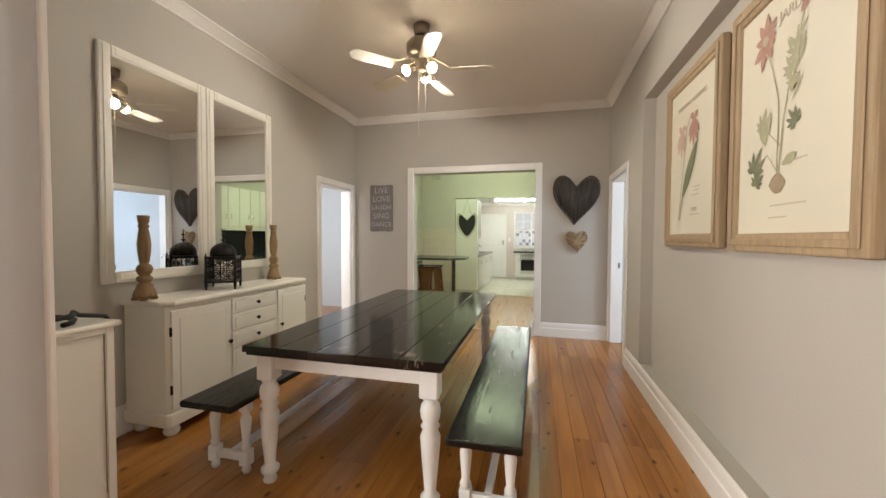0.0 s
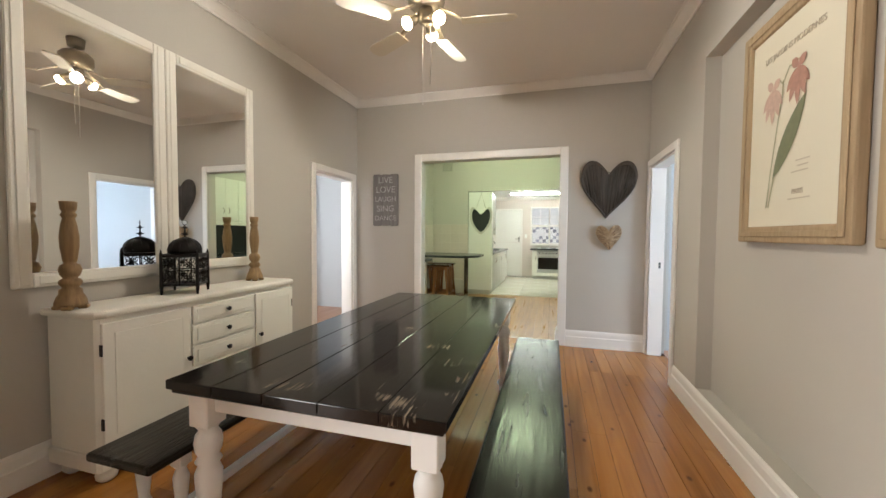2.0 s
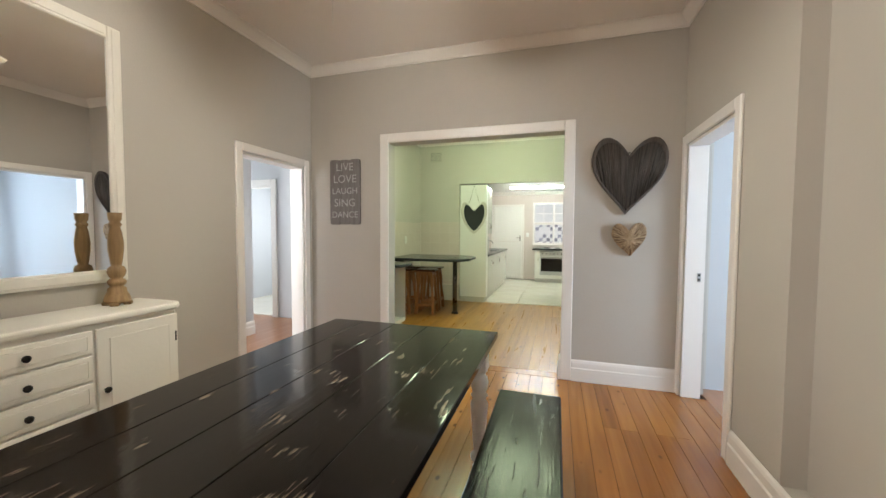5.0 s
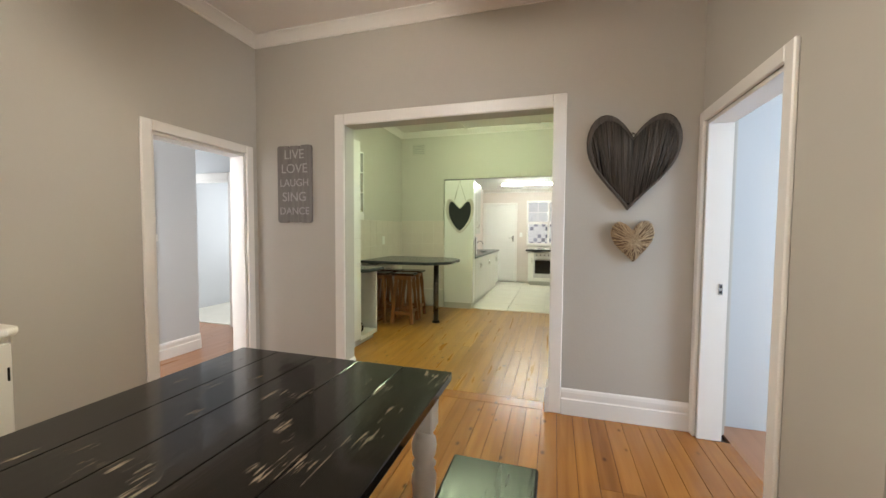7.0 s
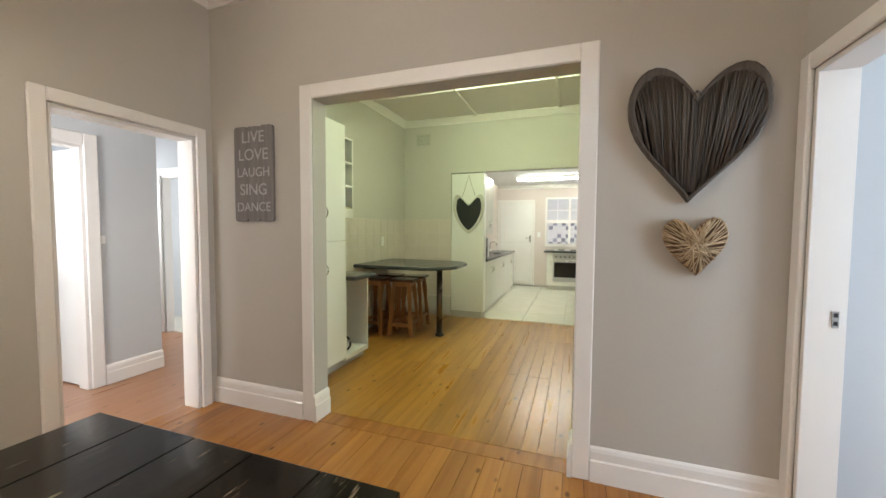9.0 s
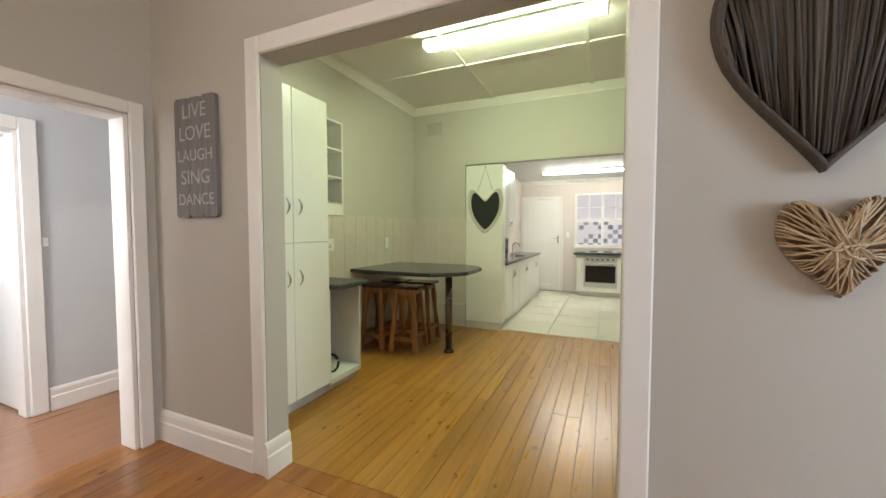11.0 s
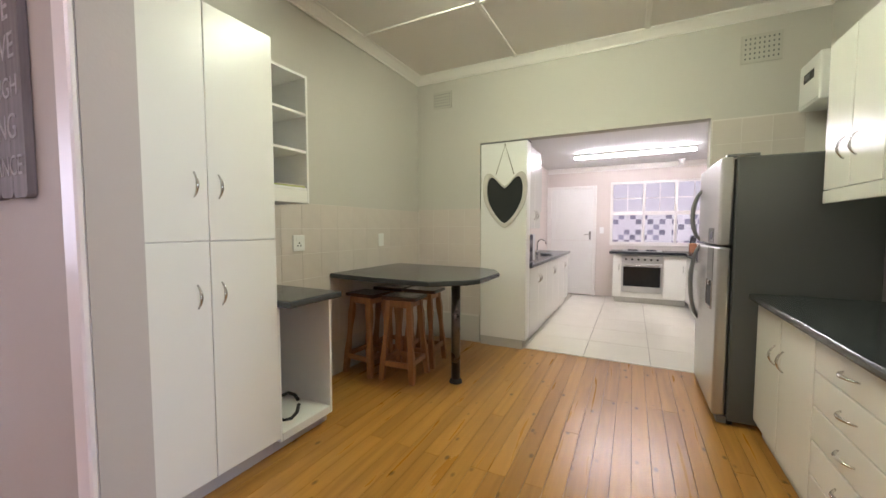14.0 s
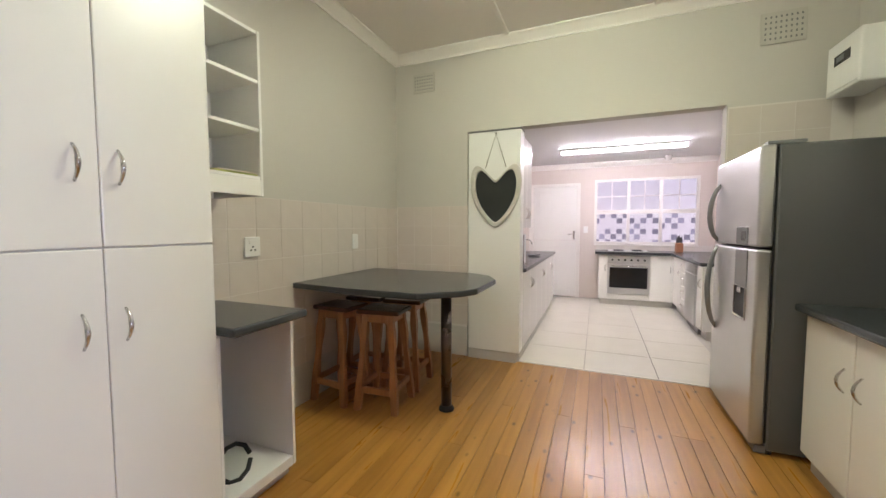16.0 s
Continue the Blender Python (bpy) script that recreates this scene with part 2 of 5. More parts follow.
M_SIGNTXT = mat("worn_white_letters", (0.40, 0.38, 0.365), 0.8, vary=0.5, scale=40, bump=0)
M_HEART = wood("charcoal_twig", (0.115, 0.092, 0.073), (0.035, 0.028, 0.022), rough=0.8, grain=30, axis=2, tint=0.8, knots=False, bump=0.4)
M_CANE = wood("natural_cane", (0.62, 0.47, 0.29), (0.36, 0.24, 0.13), rough=0.65, grain=30, axis=2, tint=0.8, knots=False)
M_CORE = mat("brown_cane_core", (0.20, 0.125, 0.07), 0.8, vary=0.3, scale=30, bump=0.2)
M_PLASTIC = mat("white_plastic", (0.80, 0.79, 0.76), 0.35, vary=0.02, bump=0)
M_PANEL = mat("mid_grey_panel", (0.22, 0.22, 0.22), 0.35, 0.5, vary=0.03, bump=0)
M_GREYP = mat("grey_plastic", (0.16, 0.16, 0.16), 0.4, vary=0.05, bump=0)
M_VENT = mat("painted_vent", (0.50, 0.475, 0.42), 0.7, vary=0.04, bump=0.05)
M_CHALK = mat("blackboard", (0.012, 0.013, 0.013), 0.7, vary=0.3, scale=5, bump=0.02)
M_STRING = mat("jute_string", (0.22, 0.18, 0.13), 0.9, bump=0.1)
M_FANMETAL = mat("fan_pewter", (0.35, 0.31, 0.25), 0.35, 0.7, vary=0.1)
M_BLADE = mat("cream_fan_blade", (0.75, 0.69, 0.58), 0.45, vary=0.03, bump=0.02)
M_BULB = mat("warm_bulb", (1.0, 0.80, 0.52), 0.3, vary=0, bump=0, emit=55.0)
M_TUBE = mat("fluorescent_diffuser", (0.84, 1.0, 0.62), 0.3, vary=0, bump=0, emit=72.0)
M_TUBE2 = mat("fluorescent_diffuser_cool", (0.95, 1.0, 0.88), 0.3, vary=0, bump=0, emit=115.0)
M_DOOR = mat("white_door_paint", (0.80, 0.78, 0.74), 0.4, vary=0.02, scale=3, bump=0.02)
M_OUTW = mat("outside_white_wall", (0.83, 0.83, 0.82), 0.8, vary=0.05, scale=2, bump=0.1)
M_OUTTILE = mat("mosaic_tile_grey", (0.30, 0.30, 0.36), 0.4, vary=0.3, random_tint=1.2)
M_CONC = mat("concrete", (0.35, 0.34, 0.32), 0.9, vary=0.1)
M_TERRA = mat("terracotta", (0.36, 0.15, 0.07), 0.7, vary=0.1)
M_MAG = mat("green_booklet", (0.45, 0.48, 0.14), 0.5, vary=0.2, scale=30)
M_HBFRAME = mat("driftwood_cream", (0.56, 0.53, 0.48), 0.6, vary=0.1, scale=20, bump=0.1)
M_CURTAIN = mat("sheer_curtain", (0.75, 0.80, 0.88), 0.9, vary=0.03, bump=0.02)


def glass_mat():
    m = bpy.data.materials.new("window_glass")
    m.use_nodes = True
    b = m.node_tree.nodes["Principled BSDF"]
    b.inputs["Transmission Weight"].default_value, b.inputs["Roughness"].default_value = 1.0, 0.0
    b.inputs["IOR"].default_value = 1.45
    return m


M_GLASS = glass_mat()
M_MIRROR = bpy.data.materials.new("mirror_silver")
M_MIRROR.use_nodes = True
M_MIRROR.node_tree.nodes["Principled BSDF"].inputs["Metallic"].default_value = 1.0
M_MIRROR.node_tree.nodes["Principled BSDF"].inputs["Roughness"].default_value = 0.01
M_MIRROR.node_tree.nodes["Principled BSDF"].inputs["Base Color"].default_value = (0.86, 0.87, 0.86, 1)

# ---- mesh helpers ----


def box(bm, x0, x1, y0, y1, z0, z1, bevel=0.0, m=None, segs=1):
    made = bmesh.ops.create_cube(bm, size=1.0)["verts"]
    bmesh.ops.transform(bm, verts=made, matrix=Matrix.LocRotScale(((x0 + x1) / 2, (y0 + y1) / 2, (z0 + z1) / 2), None, (abs(x1 - x0), abs(y1 - y0), abs(z1 - z0))))
    if bevel:
        edges = list({e for v in made for e in v.link_edges})
        made = bmesh.ops.bevel(bm, geom=edges, offset=bevel, segments=segs, affect="EDGES", profile=0.5)["verts"]
    if m is not None:
        bmesh.ops.transform(bm, verts=made, matrix=m)
    return bm


def boxed(*a, **k):
    return box(bmesh.new(), *a, **k)


def lathe(bm, profile, segs=20, m=None):
    """Turned shape round z from (radius, height) pairs."""
    rings = [[bm.verts.new((r * math.cos(6.28319 * i / segs), r * math.sin(6.28319 * i / segs), z)) for i in range(segs)] for r, z in profile]
    for a, b in zip(rings, rings[1:]):
        for i in range(segs):
            f = bm.faces.new((a[i], a[(i + 1) % segs], b[(i + 1) % segs], b[i]))
            f.smooth = True
    bm.faces.new(list(reversed(rings[0])))
    bm.faces.new(rings[-1])
    if m is not None:
        bmesh.ops.transform(bm, verts=[v for r in rings for v in r], matrix=m)
    return bm


def prism(bm, outline, z0, z1, m=None, bevel=0.0):
    """Upright prism over a closed outline of (x, y)."""
    a = [bm.verts.new((x, y, z0)) for x, y in outline]
    b = [bm.verts.new((x, y, z1)) for x, y in outline]
    n = len(a)
    bm.faces.new(list(reversed(a))), bm.faces.new(b)
    for i in range(n):
        bm.faces.new((a[i], a[(i + 1) % n], b[(i + 1) % n], b[i]))
    if bevel:
        es = [e for e in bm.edges if all(v in set(a + b) for v in e.verts) and abs(e.verts[0].co.z - e.verts[1].co.z) < 1e-6]
        bmesh.ops.bevel(bm, geom=es, offset=bevel, segments=2, affect="EDGES", profile=0.5)
    if m is not None:
        bmesh.ops.transform(bm, verts=list(bm.verts), matrix=m)
    bmesh.ops.recalc_face_normals(bm, faces=bm.faces)
    return bm


def tube(bm, pts, r=0.005, segs=8):
    """Round bar along points."""
    rings = []
    for i, p in enumerate(pts):
        p = Vector(p)
        d = (Vector(pts[min(i + 1, len(pts) - 1)]) - Vector(pts[max(i - 1, 0)])).normalized()
        q = d.to_track_quat("Z", "Y")
        rr = r[i] if isinstance(r, (list, tuple)) else r
        rings.append([bm.verts.new(p + q @ Vector((rr * math.cos(6.28319 * k / segs), rr * math.sin(6.28319 * k / segs), 0))) for k in range(segs)])
    for a, b in zip(rings, rings[1:]):
        for i in range(segs):
            f = bm.faces.new((a[i], a[(i + 1) % segs], b[(i + 1) % segs], b[i]))
            f.smooth = True
    bm.faces.new(list(reversed(rings[0]))), bm.faces.new(rings[-1])
    return bm


def to_mesh(name, bm, material):
    me = bpy.data.meshes.new(name)
    bm.to_mesh(me)
    bm.free()
    me.materials.append(material)
    return me


def part(name, bm, material, parent, label="", at=None):
    ob = new(name, to_mesh(name, bm, material))
    ob.parent = parent
    if at is not None:
        ob.matrix_basis = at
    if label:
        tagged(ob, label)
    return ob


def solid(name, bm, material, label, category, group="", kind=""):
    return tagged(new(name, to_mesh(name, bm, material)), label, category, group, kind)


def thing(name, m, label, category, group="", kind=""):
    ob = tagged(new(name), label, category, group, kind)
    ob.empty_display_size = 0.1
    ob.matrix_basis = m
    return ob


def setting(name, bm, material, label, category):
    return solid(name, bm, material, label, category, kind="structure")


def lettering(name, text, size, m, material, parent, depth=0.001):
    cu = bpy.data.curves.new(name, "FONT")
    cu.body, cu.size, cu.extrude, cu.align_x, cu.align_y = text, size, depth, "CENTER", "CENTER"
    tmp = bpy.data.objects.new(name, cu)
    scene.collection.objects.link(tmp)
    bpy.context.view_layer.update()
    me = bpy.data.meshes.new_from_object(tmp.evaluated_get(bpy.context.evaluated_depsgraph_get()))
    bpy.data.objects.remove(tmp)
    me.materials.clear()
    me.materials.append(material)
    ob = new(name, me)
    ob.parent, ob.matrix_basis = parent, m
    return ob


def heart_outline(w, h, n=40, fat=2.1):
    """Heart in x, z round its own middle; its point at the bottom."""
    pts = []
    for i in range(n):
        t = 6.28319 * i / n
        x = math.copysign(abs(math.sin(t)) ** fat, math.sin(t))
        y = (13 * math.cos(t) - 5 * math.cos(2 * t) - 2 * math.cos(3 * t) - math.cos(4 * t)) / 16
        pts.append((x * w / 2, (y + 0.155) / 0.92 * h / 2))
    return pts


def bow_handle(parent, x, y, z, facing, length=0.11, vertical=True):
    """Arched bar handle on a door; facing is the outward direction in x or y."""
    fx, fy = facing
    pts = []
    for i in range(9):
        s = i / 8 * 2 - 1
        out = 0.028 * (1 - s * s) + 0.002
        along = s * length / 2
        if vertical:
            pts.append((x + fx * out, y + fy * out, z + along))
        else:
            pts.append((x + fx * out + fy * along, y + fy * out + fx * along, z))
    return part("handle", tube(bmesh.new(), pts, [0.004 + 0.004 * (1 - abs(i / 4 - 1)) for i in range(9)]), M_CHROME, parent, "arched satin metal handle")

# ---- structure ----
CEIL = 3.07
b = bmesh.new()   # shared wall of dining room and kitchen with the wide opening
box(b, -2.87, -1.79, 5.0, 5.14, 0, CEIL), box(b, -0.085, 1.04, 5.0, 5.14, 0, CEIL), box(b, -1.79, -0.085, 5.0, 5.14, 2.23, CEIL)
setting("wall_north", b, M_WALL, "warm grey plastered wall with a wide opening to the kitchen", "wall")
b = bmesh.new()
box(b, -2.87, -2.72, 0.755, 4.05, 0, CEIL), box(b, -2.87, -2.72, 4.87, 5.0, 0, CEIL), box(b, -2.87, -2.72, 4.05, 4.87, 2.02, CEIL)
setting("wall_west", b, M_WALL, "warm grey plastered wall with a doorway", "wall")
b = bmesh.new()
box(b, 0.95, 1.04, -3.5, 4.05, 0, CEIL), box(b, 0.95, 0.99, 4.05, 4.93, 2.04, CEIL), box(b, 0.95, 0.99, 4.93, 5.0, 0, CEIL)
box(b, 0.85, 0.95, 3.5, 4.05, 0, CEIL), box(b, 0.85, 0.95, 4.05, 4.93, 2.04, CEIL), box(b, 0.85, 0.95, 4.93, 5.0, 0, CEIL)
box(b, 0.85, 0.95, 0.755, 3.5, 2.55, CEIL), box(b, 0.85, 0.95, 0.755, 3.5, 0, 0.19)
setting("wall_east", b, M_WALL, "warm grey wall with a shallow recess holding two prints", "wall")
b = bmesh.new()
box(b, -2.87, -1.71, 0.58, 0.755, 0, CEIL), box(b, -1.71, 0.95, 0.58, 0.755, 2.35, CEIL)
setting("wall_south", b, M_HALL, "cool grey wall with a wide opening behind the camera", "wall")
setting("trim", boxed(-1.735, -1.69, 0.755, 0.775, 0, 2.37, 0.004), M_TRIM, "white painted edge of the wide opening", "trim")
b = bmesh.new()   # lounge behind the opening; its window opening is assumed
box(b, -3.6, -3.45, -3.5, -2.2, 0, CEIL), box(b, -3.6, -3.45, -0.2, 0.58, 0, CEIL), box(b, -3.6, -3.45, -2.2, -0.2, 0, 0.75), box(b, -3.6, -3.45, -2.2, -0.2, 2.25, CEIL), box(b, -3.45, -2.87, 0.58, 0.7, 0, CEIL)
box(b, -3.6, 1.1, -3.65, -3.5, 0, CEIL)
setting("wall_lounge", b, M_WALL, "plain grey lounge walls with one assumed, unseen window opening", "wall")
b = bmesh.new()   # kitchen
box(b, -2.88, -2.73, 5.14, 8.43, 0, CEIL)
setting("wall_kitchen_west", b, M_KWALL, "pale plastered kitchen wall above beige tiles", "wall")
b = bmesh.new()
box(b, -2.88, -1.93, 8.43, 8.55, 0, CEIL), box(b, 0.17, 1.1, 8.43, 8.55, 0, CEIL), box(b, -1.93, 0.17, 8.43, 8.55, 2.24, CEIL)
setting("wall_kitchen_north", b, M_KWALL, "pale plastered wall with an opening to the scullery", "wall")
setting("wall_kitchen_east", boxed(0.9, 1.1, 5.14, 8.43, 0, CEIL), M_KWALL, "pale kitchen wall behind cabinets and fridge", "wall")
b = bmesh.new()   # far kitchen
box(b, -2.1, -1.95, 8.55, 12.25, 0, 2.5), box(b, 1.05, 1.2, 8.55, 12.25, 0, 2.5)
setting("wall_scullery_sides", b, M_PINK, "pale painted scullery walls", "wall")
b = bmesh.new()
box(b, -2.1, -0.79, 12.25, 12.4, 0, 2.5), box(b, 0.83, 1.2, 12.25, 12.4, 0, 2.5), box(b, -0.79, 0.83, 12.25, 12.4, 0, 1.0), box(b, -0.79, 0.83, 12.25, 12.4, 2.16, 2.5)
setting("wall_scullery_north", b, M_PINK, "pale pinkish painted wall with a wide window", "wall")
b = bmesh.new()   # rooms behind the side doors
box(b, -4.0, -3.88, 2.6, 3.95, 0, 2.9), box(b, -4.0, -3.88, 4.78, 5.35, 0, 2.9), box(b, -4.0, -3.88, 3.95, 4.78, 2.02, 2.9)
box(b, -3.88, -2.87, 2.5, 2.6, 0, 2.9), box(b, -5.8, -4.0, 5.23, 5.35, 0, 2.9), box(b, -6.2, -4.0, 2.5, 2.6, 0, 2.9), box(b, -6.3, -6.2, 2.5, 5.35, 0, 2.9)
box(b, -5.9, -5.8, 5.35, 6.2, 0, 2.9), box(b, -5.9, -5.1, 6.2, 6.3, 0, 2.9), box(b, -4.32, -2.88, 6.2, 6.3, 0, 2.9), box(b, -5.1, -4.32, 6.2, 6.3, 2.02, 2.9)
box(b, -5.9, -5.8, 6.3, 8.3, 0, 2.9), box(b, -3.6, -3.5, 6.3, 8.3, 0, 2.9), box(b, -5.9, -3.5, 8.3, 8.4, 0, 2.9)
setting("wall_passage", b, M_HALL, "cool grey passage walls with open doorways", "wall")
b = bmesh.new()
box(b, 1.04, 3.6, 5.14, 5.25, 0, 2.9), box(b, 1.04, 3.6, 2.0, 2.1, 0, 2.9)
box(b, 3.5, 3.6, 2.1, 2.8, 0, 2.9), box(b, 3.5, 3.6, 4.4, 5.14, 0, 2.9), box(b, 3.5, 3.6, 2.8, 4.4, 0, 0.7), box(b, 3.5, 3.6, 2.8, 4.4, 2.3, 2.9)
setting("wall_bedroom", b, M_HALL, "cool grey bedroom walls lit by daylight", "wall")

setting("ceiling", boxed(-2.87, 1.1, 0.58, 5.07, CEIL, CEIL + 0.1), M_CEIL, "off-white painted board ceiling of the dining room", "ceiling")
setting("ceiling_lounge", boxed(-3.6, 1.1, -3.65, 0.58, CEIL, CEIL + 0.1), M_CEIL, "off-white ceiling", "ceiling")
b = boxed(-2.88, 1.1, 5.07, 8.5, CEIL, CEIL + 0.1)
for y in (6.13, 7.33):
    box(b, -2.7, 0.9, y - 0.022, y + 0.022, CEIL - 0.014, CEIL + 0.002, 0.005)
for x in (-2.13 - 0.6, -1.53, -0.33):
    box(b, x - 0.022, x + 0.022, 5.15, 8.42, CEIL - 0.013, CEIL + 0.003, 0.005)
setting("ceiling_kitchen", b, M_CEIL, "off-white board ceiling with cover strips", "ceiling")
setting("ceiling_scullery", boxed(-2.1, 1.2, 8.5, 12.4, 2.46, 2.56), M_CEIL_W, "smooth white scullery ceiling", "ceiling")
setting("ceiling_passage", boxed(-6.3, -2.87, 2.5, 8.4, 2.9, 3.0), M_CEIL_W, "white passage ceiling", "ceiling")
setting("ceiling_bedroom", boxed(1.04, 3.6, 2.0, 5.25, 2.9, 3.0), M_CEIL_W, "white bedroom ceiling", "ceiling")

setting("floor", boxed(-2.88, 1.1, 0.6, 8.46, -0.1, -0.022), M_SUB, "varnished pine plank floor", "floor")
setting("floor_lounge", boxed(-3.6, 1.1, -3.65, 0.6, -0.1, 0.0), M_HALLFLOOR, "brown wooden lounge floor", "floor")
setting("floor_passage", boxed(-6.3, -2.88, 2.5, 6.25, -0.1, -0.002), M_HALLFLOOR, "worn wooden passage floor", "floor")
setting("floor_bathroom", boxed(-5.9, -3.5, 6.25, 8.4, -0.1, 0.006), M_TILE, "pale bathroom floor", "floor")
setting("floor_bedroom", boxed(1.04, 3.6, 2.0, 5.25, -0.1, -0.002), M_HALLFLOOR, "worn wooden bedroom floor", "floor")
setting("floor_scullery", boxed(-2.1, 1.2, 8.46, 12.4, -0.1, -0.004), M_GROUT, "large cream tiles on the scullery floor", "floor")
setting("ground", boxed(-300, 300, -300, 300, -0.4, -0.12), M_CONC, "grey paved yard around the house", "ground")


def cornice(x0, y0, x1, y1, inward, z, name="trim"):
    """Cove along a wall top."""
    prof = [(0, 0), (0.0, -0.085), (0.012, -0.085), (0.016, -0.07), (0.035, -0.05), (0.062, -0.022), (0.075, -0.012), (0.085, -0.012), (0.085, 0)]
    bm, ix, iy = bmesh.new(), *inward
    ends = []
    for x, y in ((x0, y0), (x1, y1)):
        ends.append([bm.verts.new((x + ix * d, y + iy * d, z + h)) for d, h in prof])
    for i in range(len(prof) - 1):
        bm.faces.new((ends[0][i], ends[0][i + 1], ends[1][i + 1], ends[1][i]))
    bm.faces.new(ends[0]), bm.faces.new(ends[1])
    bmesh.ops.recalc_face_normals(bm, faces=bm.faces)
    return setting(name, bm, M_TRIM, "white plaster cornice between wall and ceiling", "cornice")


cornice(-2.72, 0.755, -2.72, 5.0, (1, 0), CEIL), cornice(-2.72, 5.0, 0.85, 5.0, (0, -1), CEIL), cornice(0.85, 0.755, 0.85, 5.0, (-1, 0), CEIL), cornice(-2.72, 0.755, 0.85, 0.755, (0, 1), CEIL)
cornice(-2.73, 5.14, -2.73, 8.43, (1, 0), CEIL), cornice(-2.73, 8.43, 0.9, 8.43, (0, -1), CEIL), cornice(0.9, 5.14, 0.9, 8.43, (-1, 0), CEIL)
cornice(-1.95, 12.25, 1.05, 12.25, (0, -1), 2.46)


def baseboard(x0, y0, x1, y1, out, h=0.19):
    """Moulded skirting: a tall board with a stepped, rounded top."""
    prof = [(0, 0), (0.024, 0), (0.024, h * 0.60), (0.017, h * 0.64), (0.017, h * 0.86), (0.012, h * 0.95), (0.004, h), (0, h)]
    bm = bmesh.new()
    ends = [[bm.verts.new((x + out[0] * d, y + out[1] * d, z)) for d, z in prof] for x, y in ((x0, y0), (x1, y1))]
    n = len(prof)
    for i in range(n):
        bm.faces.new((ends[0][i], ends[0][(i + 1) % n], ends[1][(i + 1) % n], ends[1][i]))
    bm.faces.new(ends[0]), bm.faces.new(ends[1])
    bmesh.ops.recalc_face_normals(bm, faces=bm.faces)
    return setting("baseboard", bm, M_TRIM, "white painted moulded skirting board", "skirting board")


baseboard(-2.72, 0.755, -2.72, 3.98, (1, 0)), baseboard(-2.72, 5.0, -1.884, 5.0, (0, -1)), baseboard(0.009, 5.0, 0.85, 5.0, (0, -1)), baseboard(0.85, 0.755, 0.85, 3.98, (-1, 0), 0.2)
baseboard(-1.79, 4.975, -1.79, 5.14, (1, 0)), baseboard(-0.085, 4.975, -0.085, 5.14, (-1, 0))
baseboard(-3.88, 4.88, -3.88, 5.35, (1, 0), 0.17), baseboard(-3.88, 2.6, -3.88, 3.85, (1, 0), 0.17)


def architrave(name, axis, wall, out, a0, a1, top, width=0.095, thick=0.022, lining=0.15, label="white painted door frame"):
    """Frame round an opening a0..a1 in a wall; axis is the way the wall runs."""
    t = thing(name, pose(0, 0, 0), label, "door frame", kind="structure")
    lo, hi = sorted((wall, wall + out * thick))
    def slab(u0, u1, z0, z1, w0, w1, bev):
        return boxed(w0, w1, u0, u1, z0, z1, bev) if axis == "y" else boxed(u0, u1, w0, w1, z0, z1, bev)
    part("jamb", slab(a0 - width, a0, 0, top + width, lo, hi, 0.006), M_TRIM, t)
    part("jamb", slab(a1, a1 + width, 0, top + width, lo, hi, 0.006), M_TRIM, t)
    part("head", slab(a0 + 0.0005, a1 - 0.0005, top, top + width, lo, hi, 0.006), M_TRIM, t)
    if lining:
        i0, i1 = sorted((wall - out * 0.001, wall - out * (lining + 0.003)))
        part("lining", slab(a0 - 0.001, a0 + 0.022, 0, top, i0, i1, 0.002), M_TRIM, t)
        part("lining", slab(a1 - 0.022, a1 + 0.001, 0, top, i0, i1, 0.002), M_TRIM, t)
        part("lining", slab(a0 + 0.022, a1 - 0.022, top - 0.022, top + 0.001, i0, i1, 0.002), M_TRIM, t)
    return t


architrave("door_1", "y", -2.72, 1, 4.05, 4.865, 2.01, 0.075, label="white painted frame of a doorway to the passage")
d2 = architrave("door_2", "y", 0.85, -1, 4.06, 4.925, 2.04, 0.072, lining=0.137, label="white painted frame of a doorway to a daylit room")
architrave("opening_frame", "x", 5.0, -1, -1.79, -0.085, 2.23, 0.092, lining=0, label="white painted frame of the wide kitchen opening")
architrave("door_3", "y", -3.88, 1, 3.95, 4.78, 2.02, 0.095, lining=0.12, label="white painted passage door frame")
architrave("door_4", "x", 6.2, -1, -5.1, -4.32, 2.02, 0.095, lining=0.1, label="white painted bathroom door frame")
part("strike_plate", boxed(0.938, 0.962, 4.898, 4.904, 0.945, 1.015, 0.001), M_CHROME, d2, "small metal strike plate")
for z in (0.955, 0.99):
    part("latch_hole", boxed(0.943, 0.957, 4.897, 4.903, z, z + 0.017), M_RUBBER, d2)
t = thing("passage_door", pose(-4.0, 4.80, 0), "white painted door standing open into a side room", "door")
part("leaf", boxed(-0.78, 0, -0.02, 0.02, 0.01, 2.0, 0.004), M_DOOR, t)
part("handle", tube(bmesh.new(), [(-0.72, -0.02, 1.02), (-0.72, -0.06, 1.02), (-0.62, -0.065, 1.02)], 0.008), M_CHROME, t)

# ---- kitchen furniture ----


def door_front(parent, x0, x1, y0, y1, z0, z1, handle=None, facing=(1, 0), vertical=True, length=0.11, name="door"):
    d = part(name, boxed(x0, x1, y0, y1, z0, z1, 0.004, segs=2), M_CAB, parent)
    if handle:
        bow_handle(d, *handle, facing, length, vertical)
    return d


